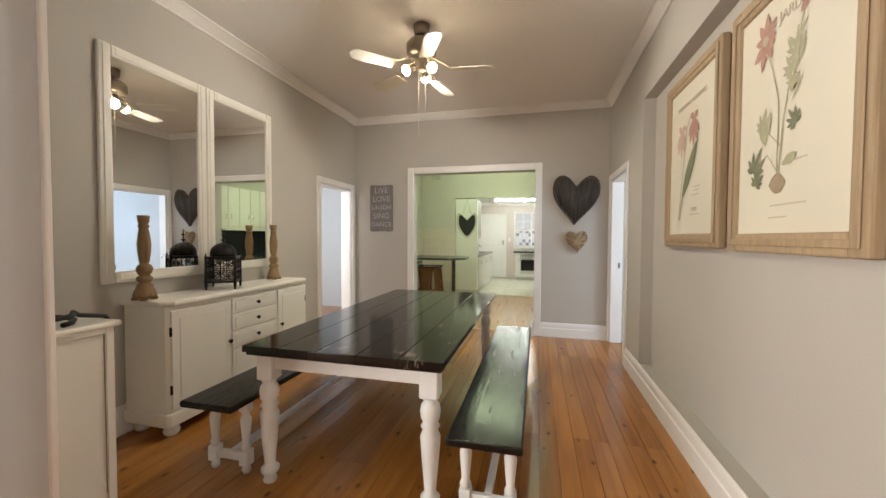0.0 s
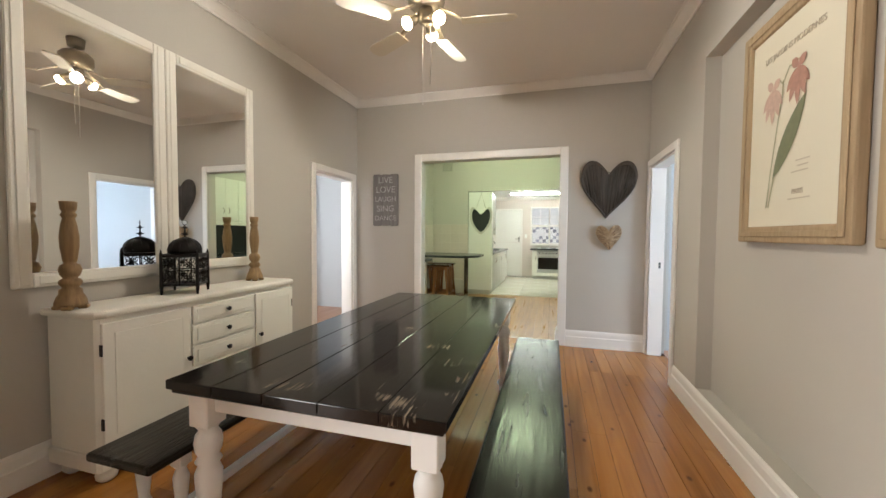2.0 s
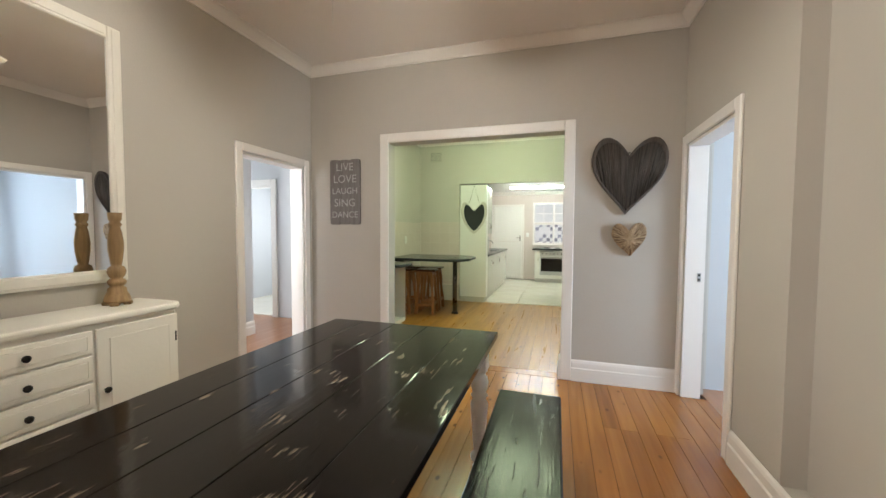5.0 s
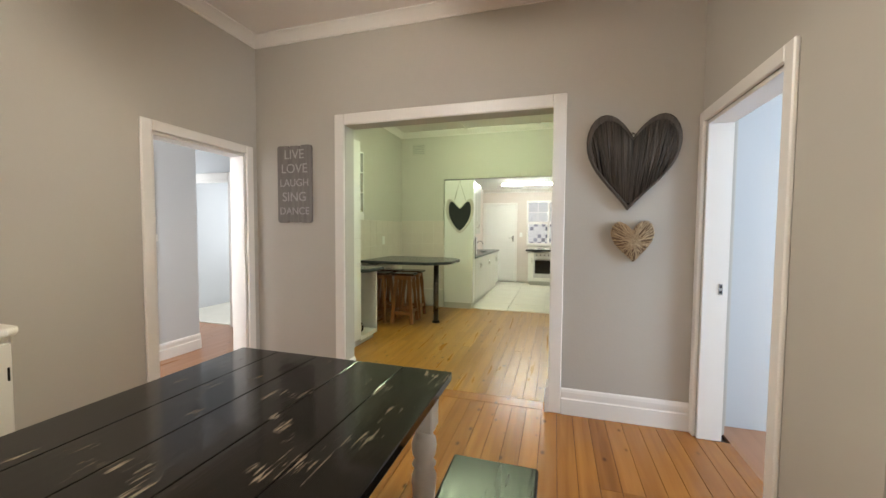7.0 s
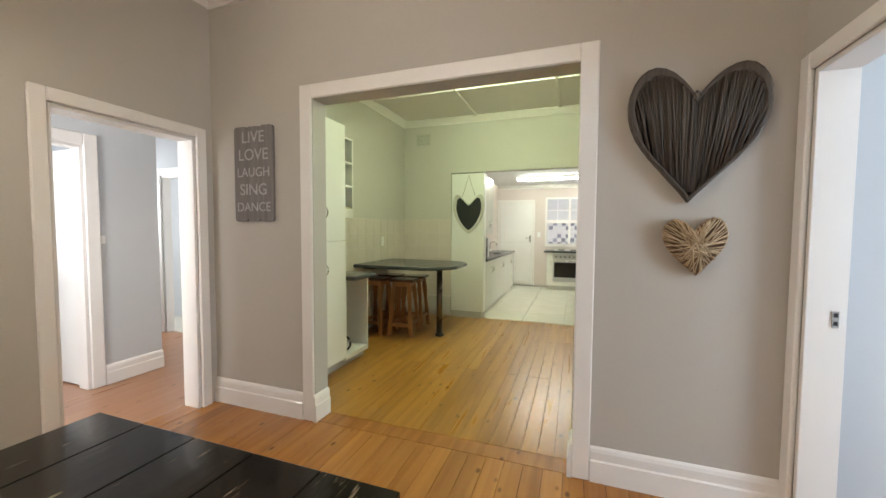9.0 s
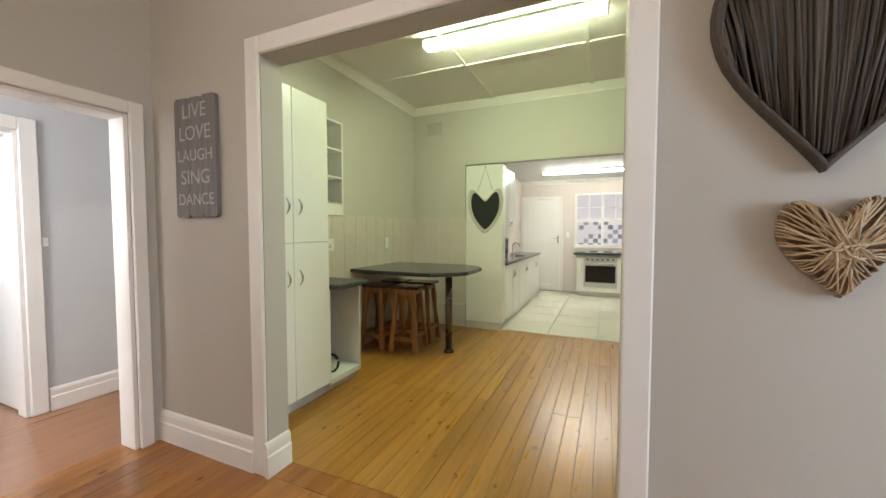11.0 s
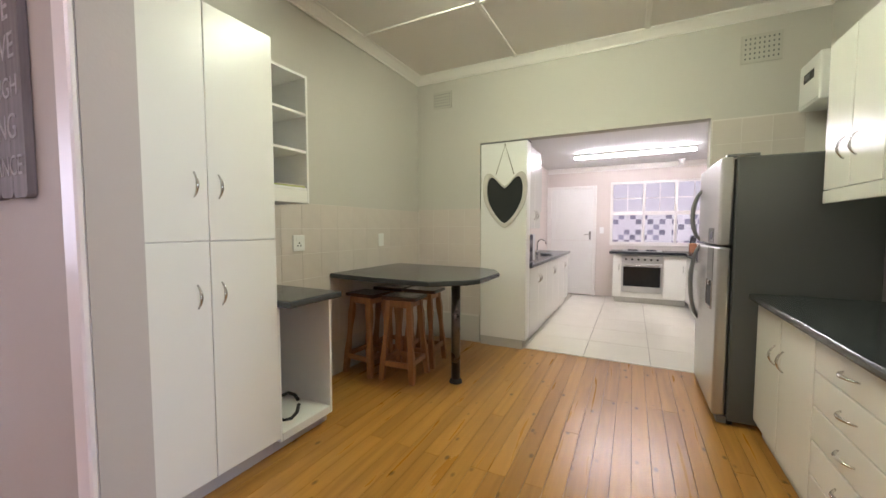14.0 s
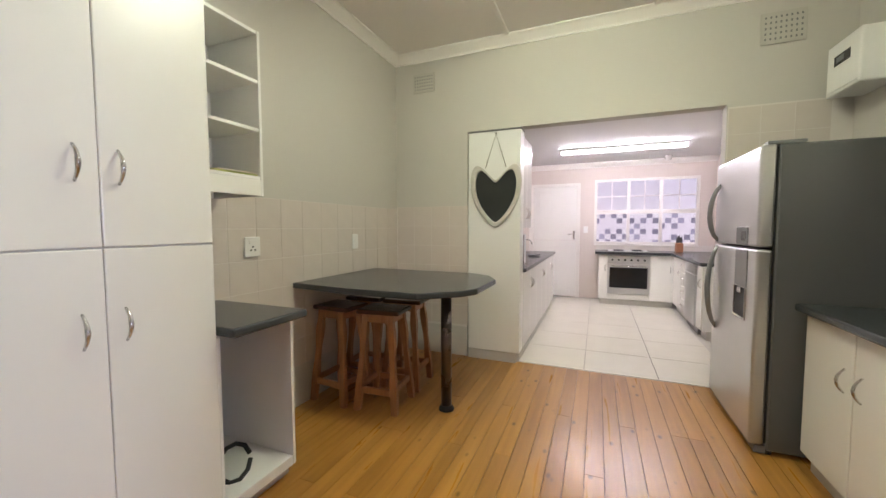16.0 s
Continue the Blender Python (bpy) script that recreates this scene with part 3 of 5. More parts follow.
def pantry():
    """Tall two-by-two door cupboard; local x is out from the wall."""
    t = thing("pantry_cupboard", pose(-2.73, 5.205, 0), "tall cream laminate pantry cupboard with four doors", "cupboard")
    part("body", boxed(0.004, 0.545, 0, 0.73, 0.10, 2.33, 0.002), M_CARC, t)
    part("kickboard", boxed(0.02, 0.50, 0.0, 0.73, 0, 0.10), M_KICK, t)
    for y0, y1, hy in ((0.003, 0.3635, 0.302), (0.3665, 0.727, 0.415)):
        door_front(t, 0.545, 0.566, y0, y1, 0.10, 1.2405, (0.566, hy, 0.99))
        door_front(t, 0.545, 0.566, y0, y1, 1.2445, 2.33, (0.566, hy, 1.50))


def open_base():
    """Low open unit with a dark worktop."""
    t = thing("open_base_unit", pose(-2.73, 5.937, 0), "open white base unit with a dark worktop", "cupboard")
    part("side_panel", boxed(0.01, 0.555, 0.40, 0.418, 0.07, 0.85, 0.002), M_CARC, t)
    part("side_panel", boxed(0.01, 0.555, 0.002, 0.018, 0.07, 0.85, 0.002), M_CARC, t)
    part("back_panel", boxed(0.004, 0.016, 0.02, 0.398, 0.125, 0.85), M_CARC, t)
    part("base_panel", boxed(0.018, 0.555, 0.02, 0.398, 0.07, 0.12, 0.002), M_CARC, t)
    part("kickboard", boxed(0.03, 0.50, 0.0, 0.418, 0, 0.068), M_KICK, t)
    part("worktop", boxed(0.008, 0.655, 0.002, 0.42, 0.857, 0.897, 0.012, segs=3), M_TOP, t, "dark speckled worktop with rounded edge")


def wall_shelf():
    t = thing("wall_shelf_unit", pose(-2.73, 5.94, 1.47), "open white wall shelf unit with three compartments", "shelf")
    part("side_panel", boxed(0.003, 0.37, 0.003, 0.02, 0.0, 0.84, 0.002), M_CARC, t)
    part("side_panel", boxed(0.003, 0.37, 0.408, 0.425, 0.0, 0.84, 0.002), M_CARC, t)
    for z in (0.085, 0.33, 0.575, 0.822):
        part("shelf", boxed(0.012, 0.368, 0.021, 0.407, z, z + 0.017, 0.002), M_CARC, t)
    part("back_panel", boxed(0.003, 0.011, 0.021, 0.407, 0.0, 0.84), M_CARC, t)
    part("pelmet", boxed(0.352, 0.372, 0.021, 0.407, 0.0, 0.084, 0.002), M_CAB, t)
    k = thing("booklet", pose(-2.42, 6.20, 1.5735), "green and white booklets lying on the lowest shelf", "booklet")
    part("cover", boxed(-0.12, 0.05, -0.1, 0.14, 0, 0.008, 0.002), M_MAG, k)
    part("pages", boxed(-0.10, 0.06, -0.09, 0.13, 0.0085, 0.013, 0.001), M_PAPER, k)


pantry(), open_base(), wall_shelf()


def strap():
    t = thing("dog_collar", pose(-2.32, 6.11, 0.178, 48, 0, 40), "black strap loop lying in the open unit", "strap")
    pts = [(0.07 * math.cos(a / 10 * 6.0 + 0.4), 0.085 * math.sin(a / 10 * 6.0 + 0.4), 0.01 * math.sin(a / 10 * 3.1)) for a in range(11)]
    bm = tube(bmesh.new(), pts, 0.011, 6)
    part("band", bm, M_RUBBER, t)


strap()


def breakfast_bar():
    t = thing("breakfast_bar", pose(-2.73, 6.9, 0), "dark speckled breakfast bar on a round steel post", "table")
    out = [(0.004, 0.02), (0.50, -0.04), (1.02, -0.05), (1.24, 0.14), (1.30, 0.26), (1.30, 0.72), (1.20, 0.92), (1.0, 1.04), (0.004, 1.08)]
    part("top", prism(bmesh.new(), out, 0.875, 0.915, bevel=0.01), M_TOP, t, "dark speckled top with rounded end")
    part("post", lathe(bmesh.new(), [(0.038, 0.006), (0.038, 0.874)], 24, Matrix.Translation((1.02, 0.42, 0))), M_POST, t, "round steel post")
    part("base_ring", lathe(bmesh.new(), [(0.055, 0), (0.055, 0.012), (0.044, 0.03), (0.0385, 0.035)], 24, Matrix.Translation((1.02, 0.42, 0))), M_RUBBER, t)
    part("bracket", boxed(0.03, 0.20, 0.20, 0.24, 0.84, 0.874, 0.006), M_RUBBER, t)


breakfast_bar()


def stool():
    """Bar stool: dished seat, splayed legs waisted in the middle, rails all round."""
    t = thing("bar_stool", pose(-2.165, 7.235, 0, 0, 0, 5), "brown wooden bar stool with splayed legs under the bar", "stool", "stools under the breakfast bar")
    part("seat", boxed(-0.165, 0.165, -0.13, 0.13, 0.69, 0.722, 0.012, segs=3), M_SEAT, t, "dark polished wooden seat")
    for sx in (-1, 1):
        for sy in (-1, 1):
            bm = bmesh.new()
            rings = []
            for z, r in ((0.0, 0.024), (0.20, 0.026), (0.30, 0.020), (0.40, 0.019), (0.50, 0.026), (0.56, 0.027), (0.62, 0.022), (0.689, 0.024)):
                cx, cy = 0.146 - 0.05 * z / 0.69, 0.150 - 0.055 * z / 0.69
                rings.append([bm.verts.new((sx * cx + dx * r, sy * cy + dy * r * 0.85, z)) for dx, dy in ((-1, -1), (1, -1), (1, 1), (-1, 1))])
            for a, c in zip(rings, rings[1:]):
                for i in range(4):
                    bm.faces.new((a[i], a[(i + 1) % 4], c[(i + 1) % 4], c[i]))
            bm.faces.new(list(reversed(rings[0]))), bm.faces.new(rings[-1])
            bmesh.ops.bevel(bm, geom=list(bm.edges), offset=0.003, segments=1, affect="EDGES")
            part("leg", bm, M_STOOL, t)
    for s in (-1, 1):
        part("stretcher", boxed(-0.118, 0.118, s * 0.138 - 0.012, s * 0.138 + 0.012, 0.125, 0.17, 0.004), M_STOOL, t)
        part("stretcher", boxed(s * 0.135 - 0.012, s * 0.135 + 0.012, -0.122, 0.122, 0.14, 0.185, 0.004), M_STOOL, t)
        part("apron", boxed(-0.076, 0.076, s * 0.100 - 0.010, s * 0.100 + 0.010, 0.63, 0.689, 0.003), M_STOOL, t)
        part("apron", boxed(s * 0.100 - 0.010, s * 0.100 + 0.010, -0.08, 0.08, 0.63, 0.689, 0.003), M_STOOL, t)
    return t


s0 = stool()
for x, y, r in ((-2.545, 7.22, -4), (-2.19, 7.635, 4), (-2.545, 7.62, 3)):
    copy_thing(s0, pose(x, y, 0, 0, 0, r))


def tall_unit():
    t = thing("tall_end_cupboard", pose(-1.93, 8.40, 0), "tall white laminate cupboard end in the wall opening", "cupboard")
    part("body", boxed(0.02, 0.53, 0.0, 0.16, 0.10, 2.215, 0.002), M_CARC, t)
    part("dark_edge", boxed(0.015, 0.535, -0.003, 0.16, 2.217, 2.227), M_GREYP, t)
    part("kickboard", boxed(0.02, 0.50, 0.01, 0.16, 0, 0.10), M_KICK, t)


tall_unit()


def base_cabinet(y0, y1, k):
    t = thing("base_cabinet", pose(-1.93, y0, 0), "white laminate base cabinet along the scullery wall", "cabinet", "scullery base cabinets")
    w = y1 - y0
    part("body", boxed(0.0, 0.51, 0, w, 0.10, 0.86, 0.002), M_CARC, t)
    part("kickboard", boxed(0.0, 0.48, 0, w, 0, 0.10), M_KICK, t)
    for i in (0, 1):
        door_front(t, 0.51, 0.53, w / 2 * i + 0.003, w / 2 * (i + 1) - 0.003, 0.11, 0.855, (0.53, w / 2 + (-0.05 if i == 0 else 0.05), 0.70))


for k in range(3):
    base_cabinet(8.565 + 0.92 * k, 8.565 + 0.92 * (k + 1), k)
solid("worktop", boxed(-1.945, -1.37, 8.565, 11.36, 0.862, 0.90, 0.01, segs=2), M_TOP, "dark speckled worktop along the scullery wall", "worktop")
for y0, y1 in ((8.565, 9.15), (9.152, 10.05)):
    t = thing("wall_cabinet", pose(-1.93, y0, 1.30 if y0 < 9 else 1.54), "white wall cabinet above the scullery worktop", "cabinet", "scullery wall cabinets")
    h, w = (2.20 if y0 < 9 else 2.18) - t.matrix_basis.translation.z, y1 - y0
    deep = 0.49 if y0 < 9 else 0.31
    part("body", boxed(0.0, deep, 0, w, 0, h, 0.002), M_CARC, t)
    for i in (0, 1):
        door_front(t, deep, deep + 0.02, w / 2 * i + 0.003, w / 2 * (i + 1) - 0.003, 0.0, h, (deep + 0.02, w / 2 + (-0.05 if i == 0 else 0.05), 0.15))
t = thing("microwave", pose(-1.93, 8.60, 0.9005), "grey steel microwave oven on the scullery worktop", "microwave")
part("case", boxed(0.0, 0.45, 0.0, 0.48, 0.01, 0.33, 0.006), M_PANEL, t)
part("door", boxed(0.4505, 0.47, 0.004, 0.36, 0.014, 0.326, 0.005), M_BLACK, t, "black glass door")
part("control_panel", boxed(0.4505, 0.468, 0.364, 0.476, 0.014, 0.326, 0.004), M_STEEL, t)
for x in (0.05, 0.31):
    part("foot", lathe(bmesh.new(), [(0.015, 0), (0.015, 0.0105)], 10, Matrix.Translation((x, 0.24, 0))), M_RUBBER, t)
t = thing("kitchen_tap", pose(-1.78, 10.6, 0.9005), "tall chrome swan-neck tap at the scullery sink", "tap")
part("base", lathe(bmesh.new(), [(0.026, 0), (0.026, 0.01), (0.018, 0.05)], 14), M_CHROME, t)
part("spout", tube(bmesh.new(), [(0, 0, 0.05), (0, 0, 0.15)] + [(0.07 - 0.07 * math.cos(a * 0.45), 0, 0.15 + 0.07 * math.sin(a * 0.45)) for a in range(1, 8)], 0.010, 8), M_CHROME, t)
t = thing("smoke_detector", pose(0.30, 11.9, 2.459), "small round white detector on the scullery ceiling", "smoke detector")
part("case", lathe(bmesh.new(), [(0.035, -0.085), (0.045, -0.075), (0.045, -0.03), (0.055, -0.025), (0.055, 0)], 18), M_PLASTIC, t)
t = thing("plate", pose(-1.55, 10.2, 0.90), "small dark dish on the scullery worktop", "dish")
part("rim", lathe(bmesh.new(), [(0.05, 0), (0.10, 0.02), (0.105, 0.024), (0.05, 0.012)], 20), M_GREYP, t)


def oven_run():
    t = thing("oven_cabinet", pose(-0.70, 11.70, 0), "white base cabinet with a built-in steel oven below the window", "cabinet")
    part("body", boxed(0.0, 1.10, 0.022, 0.545, 0.10, 0.85, 0.002), M_CARC, t)
    part("kickboard", boxed(0.03, 1.10, 0.06, 0.545, 0, 0.10), M_KICK, t)
    d = door_front(t, 0.003, 0.13, 0.0, 0.02, 0.11, 0.845, (0.10, 0.0, 0.62), (0, -1))
    door_front(t, 0.77, 1.095, 0.0, 0.02, 0.11, 0.845, (1.05, 0.0, 0.62), (0, -1))
    part("filler", boxed(0.135, 0.765, 0.0, 0.02, 0.11, 0.19, 0.002), M_CAB, t)
    o = thing("oven", pose(-0.70, 11.70, 0), "built-in steel oven with a black glass door", "oven")
    part("fascia", boxed(0.14, 0.76, -0.012, 0.02, 0.70, 0.83, 0.004), M_STEEL, o)
    part("door", boxed(0.14, 0.76, -0.018, 0.02, 0.20, 0.695, 0.006), M_STEEL, o)
    part("glass", boxed(0.17, 0.73, -0.022, -0.017, 0.30, 0.64, 0.002), M_BLACK, o, "black oven glass")
    part("handle", tube(bmesh.new(), [(0.2, -0.015, 0.665), (0.2, -0.05, 0.665), (0.7, -0.05, 0.665), (0.7, -0.015, 0.665)], 0.009), M_CHROME, o)
    for i in range(6):
        part("knob", lathe(bmesh.new(), [(0.018, 0), (0.018, 0.012), (0.013, 0.025)], 14, pose(0.21 + i * 0.095, -0.012, 0.765, 90)), M_RUBBER, o, "black control knob")
    for y0, y1, kind in ((11.10, 11.69, 0), (10.20, 10.78, 2), (9.95, 10.19, 1), (10.79, 11.09, 3)):
        if kind == 2:
            q = thing("dishwasher", pose(0.39, y0, 0), "grey steel dishwasher under the scullery worktop", "dishwasher")
            part("body", boxed(0.03, 0.63, 0, y1 - y0, 0.0, 0.84, 0.003), M_GREYP, q)
            part("door", boxed(-0.02, 0.028, 0.004, y1 - y0 - 0.004, 0.10, 0.72, 0.006), M_STEEL, q)
            part("control_panel", boxed(-0.02, 0.028, 0.004, y1 - y0 - 0.004, 0.725, 0.84, 0.006), M_STEEL, q)
            continue
        q = thing("base_cabinet", pose(0.39, y0, 0), "white laminate cabinet on the window side of the scullery", "cabinet", "scullery return cabinets")
        part("body", boxed(0.022, 0.64, 0, y1 - y0, 0.10, 0.85, 0.002), M_CARC, q)
        part("kickboard", boxed(0.06, 0.64, 0, y1 - y0, 0, 0.10), M_KICK, q)
        if kind == 3:
            for i in range(4):
                door_front(q, 0.0, 0.02, 0.003, y1 - y0 - 0.003, 0.11 + 0.185 * i, 0.29 + 0.185 * i, (0.0, (y1 - y0) / 2, 0.22 + 0.185 * i), (-1, 0), False, 0.09, "drawer")
        else:
            door_front(q, 0.0, 0.02, 0.003, y1 - y0 - 0.003, 0.11, 0.845, (0.0, 0.05, 0.65), (-1, 0))
    solid("worktop", prism(bmesh.new(), [(-0.76, 11.66), (0.34, 11.66), (0.36, 11.6), (0.36, 9.93), (1.045, 9.93), (1.045, 12.245), (-0.76, 12.245)], 0.855, 0.895, bevel=0.008), M_TOP, "dark speckled corner worktop below the window", "worktop")
    h = thing("hob", pose(-0.25, 11.95, 0.8955), "steel hob set in the worktop", "hob")
    part("plate", boxed(-0.3, 0.3, -0.24, 0.24, 0, 0.012, 0.005), M_STEEL, h)
    for x, y in ((-0.14, -0.11), (0.14, -0.11), (-0.14, 0.11), (0.14, 0.11)):
        part("ring", lathe(bmesh.new(), [(0.085, 0.0121), (0.085, 0.018), (0.07, 0.02)], 20, Matrix.Translation((x, y, 0))), M_RUBBER, h)
    kb = thing("knife_block", pose(0.50, 11.95, 0.8955), "wooden knife block with black handles on the worktop", "knife block")
    part("block", boxed(-0.05, 0.05, -0.07, 0.07, 0, 0.15, 0.01), M_TERRA, kb)
    for i in range(5):
        part("knife_handle", boxed(-0.035 + 0.017 * i - 0.006, -0.035 + 0.017 * i + 0.006, -0.02, 0.02, 0.1505, 0.24 + 0.02 * (i % 3), 0.004), M_RUBBER, kb)


oven_run()


def scullery_door():
    t = thing("back_door", pose(-1.86, 12.2, 0), "white framed and panelled stable door, closed", "door")
    part("lower_leaf", boxed(0.0, 0.77, 0, 0.04, 0.02, 1.06, 0.004), M_DOOR, t)
    part("upper_leaf", boxed(0.0, 0.77, 0, 0.04, 1.066, 2.05, 0.004), M_DOOR, t)
    for z0, z1 in ((0.02, 0.14), (0.94, 1.06), (1.066, 1.17), (1.94, 2.05)):
        part("rail", boxed(0.10, 0.67, -0.012, -0.0005, z0, z1, 0.003), M_DOOR, t)
    for z0, z1 in ((0.02, 1.06), (1.066, 2.05)):
        part("stile", boxed(0, 0.0995, -0.012, -0.0005, z0, z1, 0.003), M_DOOR, t)
        part("stile", boxed(0.6705, 0.77, -0.012, -0.0005, z0, z1, 0.003), M_DOOR, t)
    part("lock_plate", boxed(0.71, 0.745, -0.02, -0.0125, 1.08, 1.24, 0.003), M_CHROME, t)
    part("handle", tube(bmesh.new(), [(0.728, -0.02, 1.18), (0.728, -0.06, 1.18), (0.62, -0.065, 1.175)], 0.008), M_CHROME, t)
    f = thing("door_5", pose(-1.86, 12.2, 0), "white painted back door frame", "door frame", kind="structure")
    part("jamb", boxed(0.775, 0.83, -0.02, 0.047, 0, 2.11, 0.004), M_TRIM, f)
    part("jamb", boxed(-0.085, -0.005, -0.02, 0.047, 0, 2.11, 0.004), M_TRIM, f)
    part("head", boxed(-0.0045, 0.7745, -0.02, 0.047, 2.055, 2.11, 0.004), M_TRIM, f)


scullery_door()


def scullery_window():
    t = thing("window_1", pose(-0.79, 12.27, 1.0), "wide white steel-framed window in nine panes", "window", kind="structure")
    part("window_frame", box(box(box(boxed(0, 1.62, 0, 0.05, 0.0, 0.045), 0, 1.62, 0, 0.05, 1.115, 1.16), 0, 0.045, 0, 0.05, 0.045, 1.115), 1.575, 1.62, 0, 0.05, 0.045, 1.115), M_TRIM, t)
    for x in (0.56, 1.06):
        part("mullion", boxed(x - 0.025, x + 0.025, 0.001, 0.049, 0.0455, 1.1145, 0.003), M_TRIM, t)
    for x0, x1 in ((0.0455, 0.5345), (0.5855, 1.0345), (1.0855, 1.5745)):
        part("transom", boxed(x0, x1, 0.002, 0.048, 0.54, 0.61, 0.003), M_TRIM, t)
        part("glazing_bar", boxed(x0, x1, 0.012, 0.035, 0.84, 0.86, 0.002), M_TRIM, t)
        part("glazing_bar", boxed((x0 + x1) / 2 - 0.009, (x0 + x1) / 2 + 0.009, 0.01, 0.033, 0.612, 1.1145, 0.002), M_TRIM, t)
        for z0, z1 in ((0.046, 0.539), (0.611, 1.114)):
            part("pane", boxed(x0, x1, 0.022, 0.026, z0, z1), M_GLASS, t).visible_shadow = False
    part("window_sill", boxed(-0.0, 1.62, -0.05, -0.0005, -0.025, 0.0, 0.005), M_TRIM, t)


scullery_window()
y = thing("yard_wall", pose(0, 13.9, -0.12), "white yard wall with a band of grey mosaic tiles", "wall", kind="structure")
part("wall", boxed(-4, 4, 0, 0.2, 0, 4.0), M_OUTW, y)


def cupboards_right():
    """Base units, drawers and wall cupboards along the kitchen's other side."""
    for y0, y1, kind in ((6.612, 7.43, "doors"), (6.02, 6.61, "drawers"), (5.24, 6.018, "doors")):
        t = thing("base_cabinet" if kind == "doors" else "drawer_unit", pose(0.30, y0, 0), "cream laminate base cabinet with two doors" if kind == "doors" else "cream laminate unit with five equal drawers", "cabinet", "kitchen base cabinets")
        w = y1 - y0
        part("body", boxed(0.022, 0.598, 0, w, 0.10, 0.855, 0.002), M_CARC, t)
        part("kickboard", boxed(0.05, 0.598, 0, w, 0, 0.10), M_KICK, t)
        if kind == "doors":
            for i in (0, 1):
                door_front(t, 0.0, 0.02, w / 2 * i + 0.003, w / 2 * (i + 1) - 0.003, 0.105, 0.85, (0.0, w / 2 + (-0.06 if i == 0 else 0.06), 0.62), (-1, 0))
        else:
            for z0, z1 in [(0.105 + 0.15 * k, 0.249 + 0.15 * k) for k in range(5)]:
                door_front(t, 0.0, 0.02, 0.003, w - 0.003, z0, z1, (0.0, w / 2, (z0 + z1) / 2), (-1, 0), False, 0.12, "drawer")
    solid("worktop", boxed(0.255, 0.898, 5.2, 7.455, 0.857, 0.897, 0.012, segs=3), M_TOP, "long dark speckled worktop with rounded edge", "worktop")
    for y0, y1 in ((6.79, 7.35), (6.22, 6.788), (5.64, 6.218)):
        t = thing("wall_cabinet", pose(0.54, y0, 1.44), "cream laminate wall cupboard above the dark worktop", "cabinet", "kitchen wall cupboards")
        w = y1 - y0
        part("body", boxed(0.022, 0.358, 0, w, 0.075, 0.86, 0.002), M_CARC, t)
        part("pelmet", boxed(0.0, 0.02, 0.0, w, 0.0, 0.07, 0.003), M_CAB, t)
        for i in (0, 1):
            door_front(t, 0.0, 0.02, w / 2 * i + 0.003, w / 2 * (i + 1) - 0.003, 0.075, 0.86, (0.0, w / 2 + (-0.06 if i == 0 else 0.06), 0.27), (-1, 0))
    # worktop's dark material here paints in the shade below the wall cupboards
    solid("splashback", boxed(0.888, 0.899, 5.2, 7.44, 0.898, 1.515), M_TOP, "splashback between worktop and wall cupboards, coloured dark for the shade there", "splashback", kind="structure")


cupboards_right()


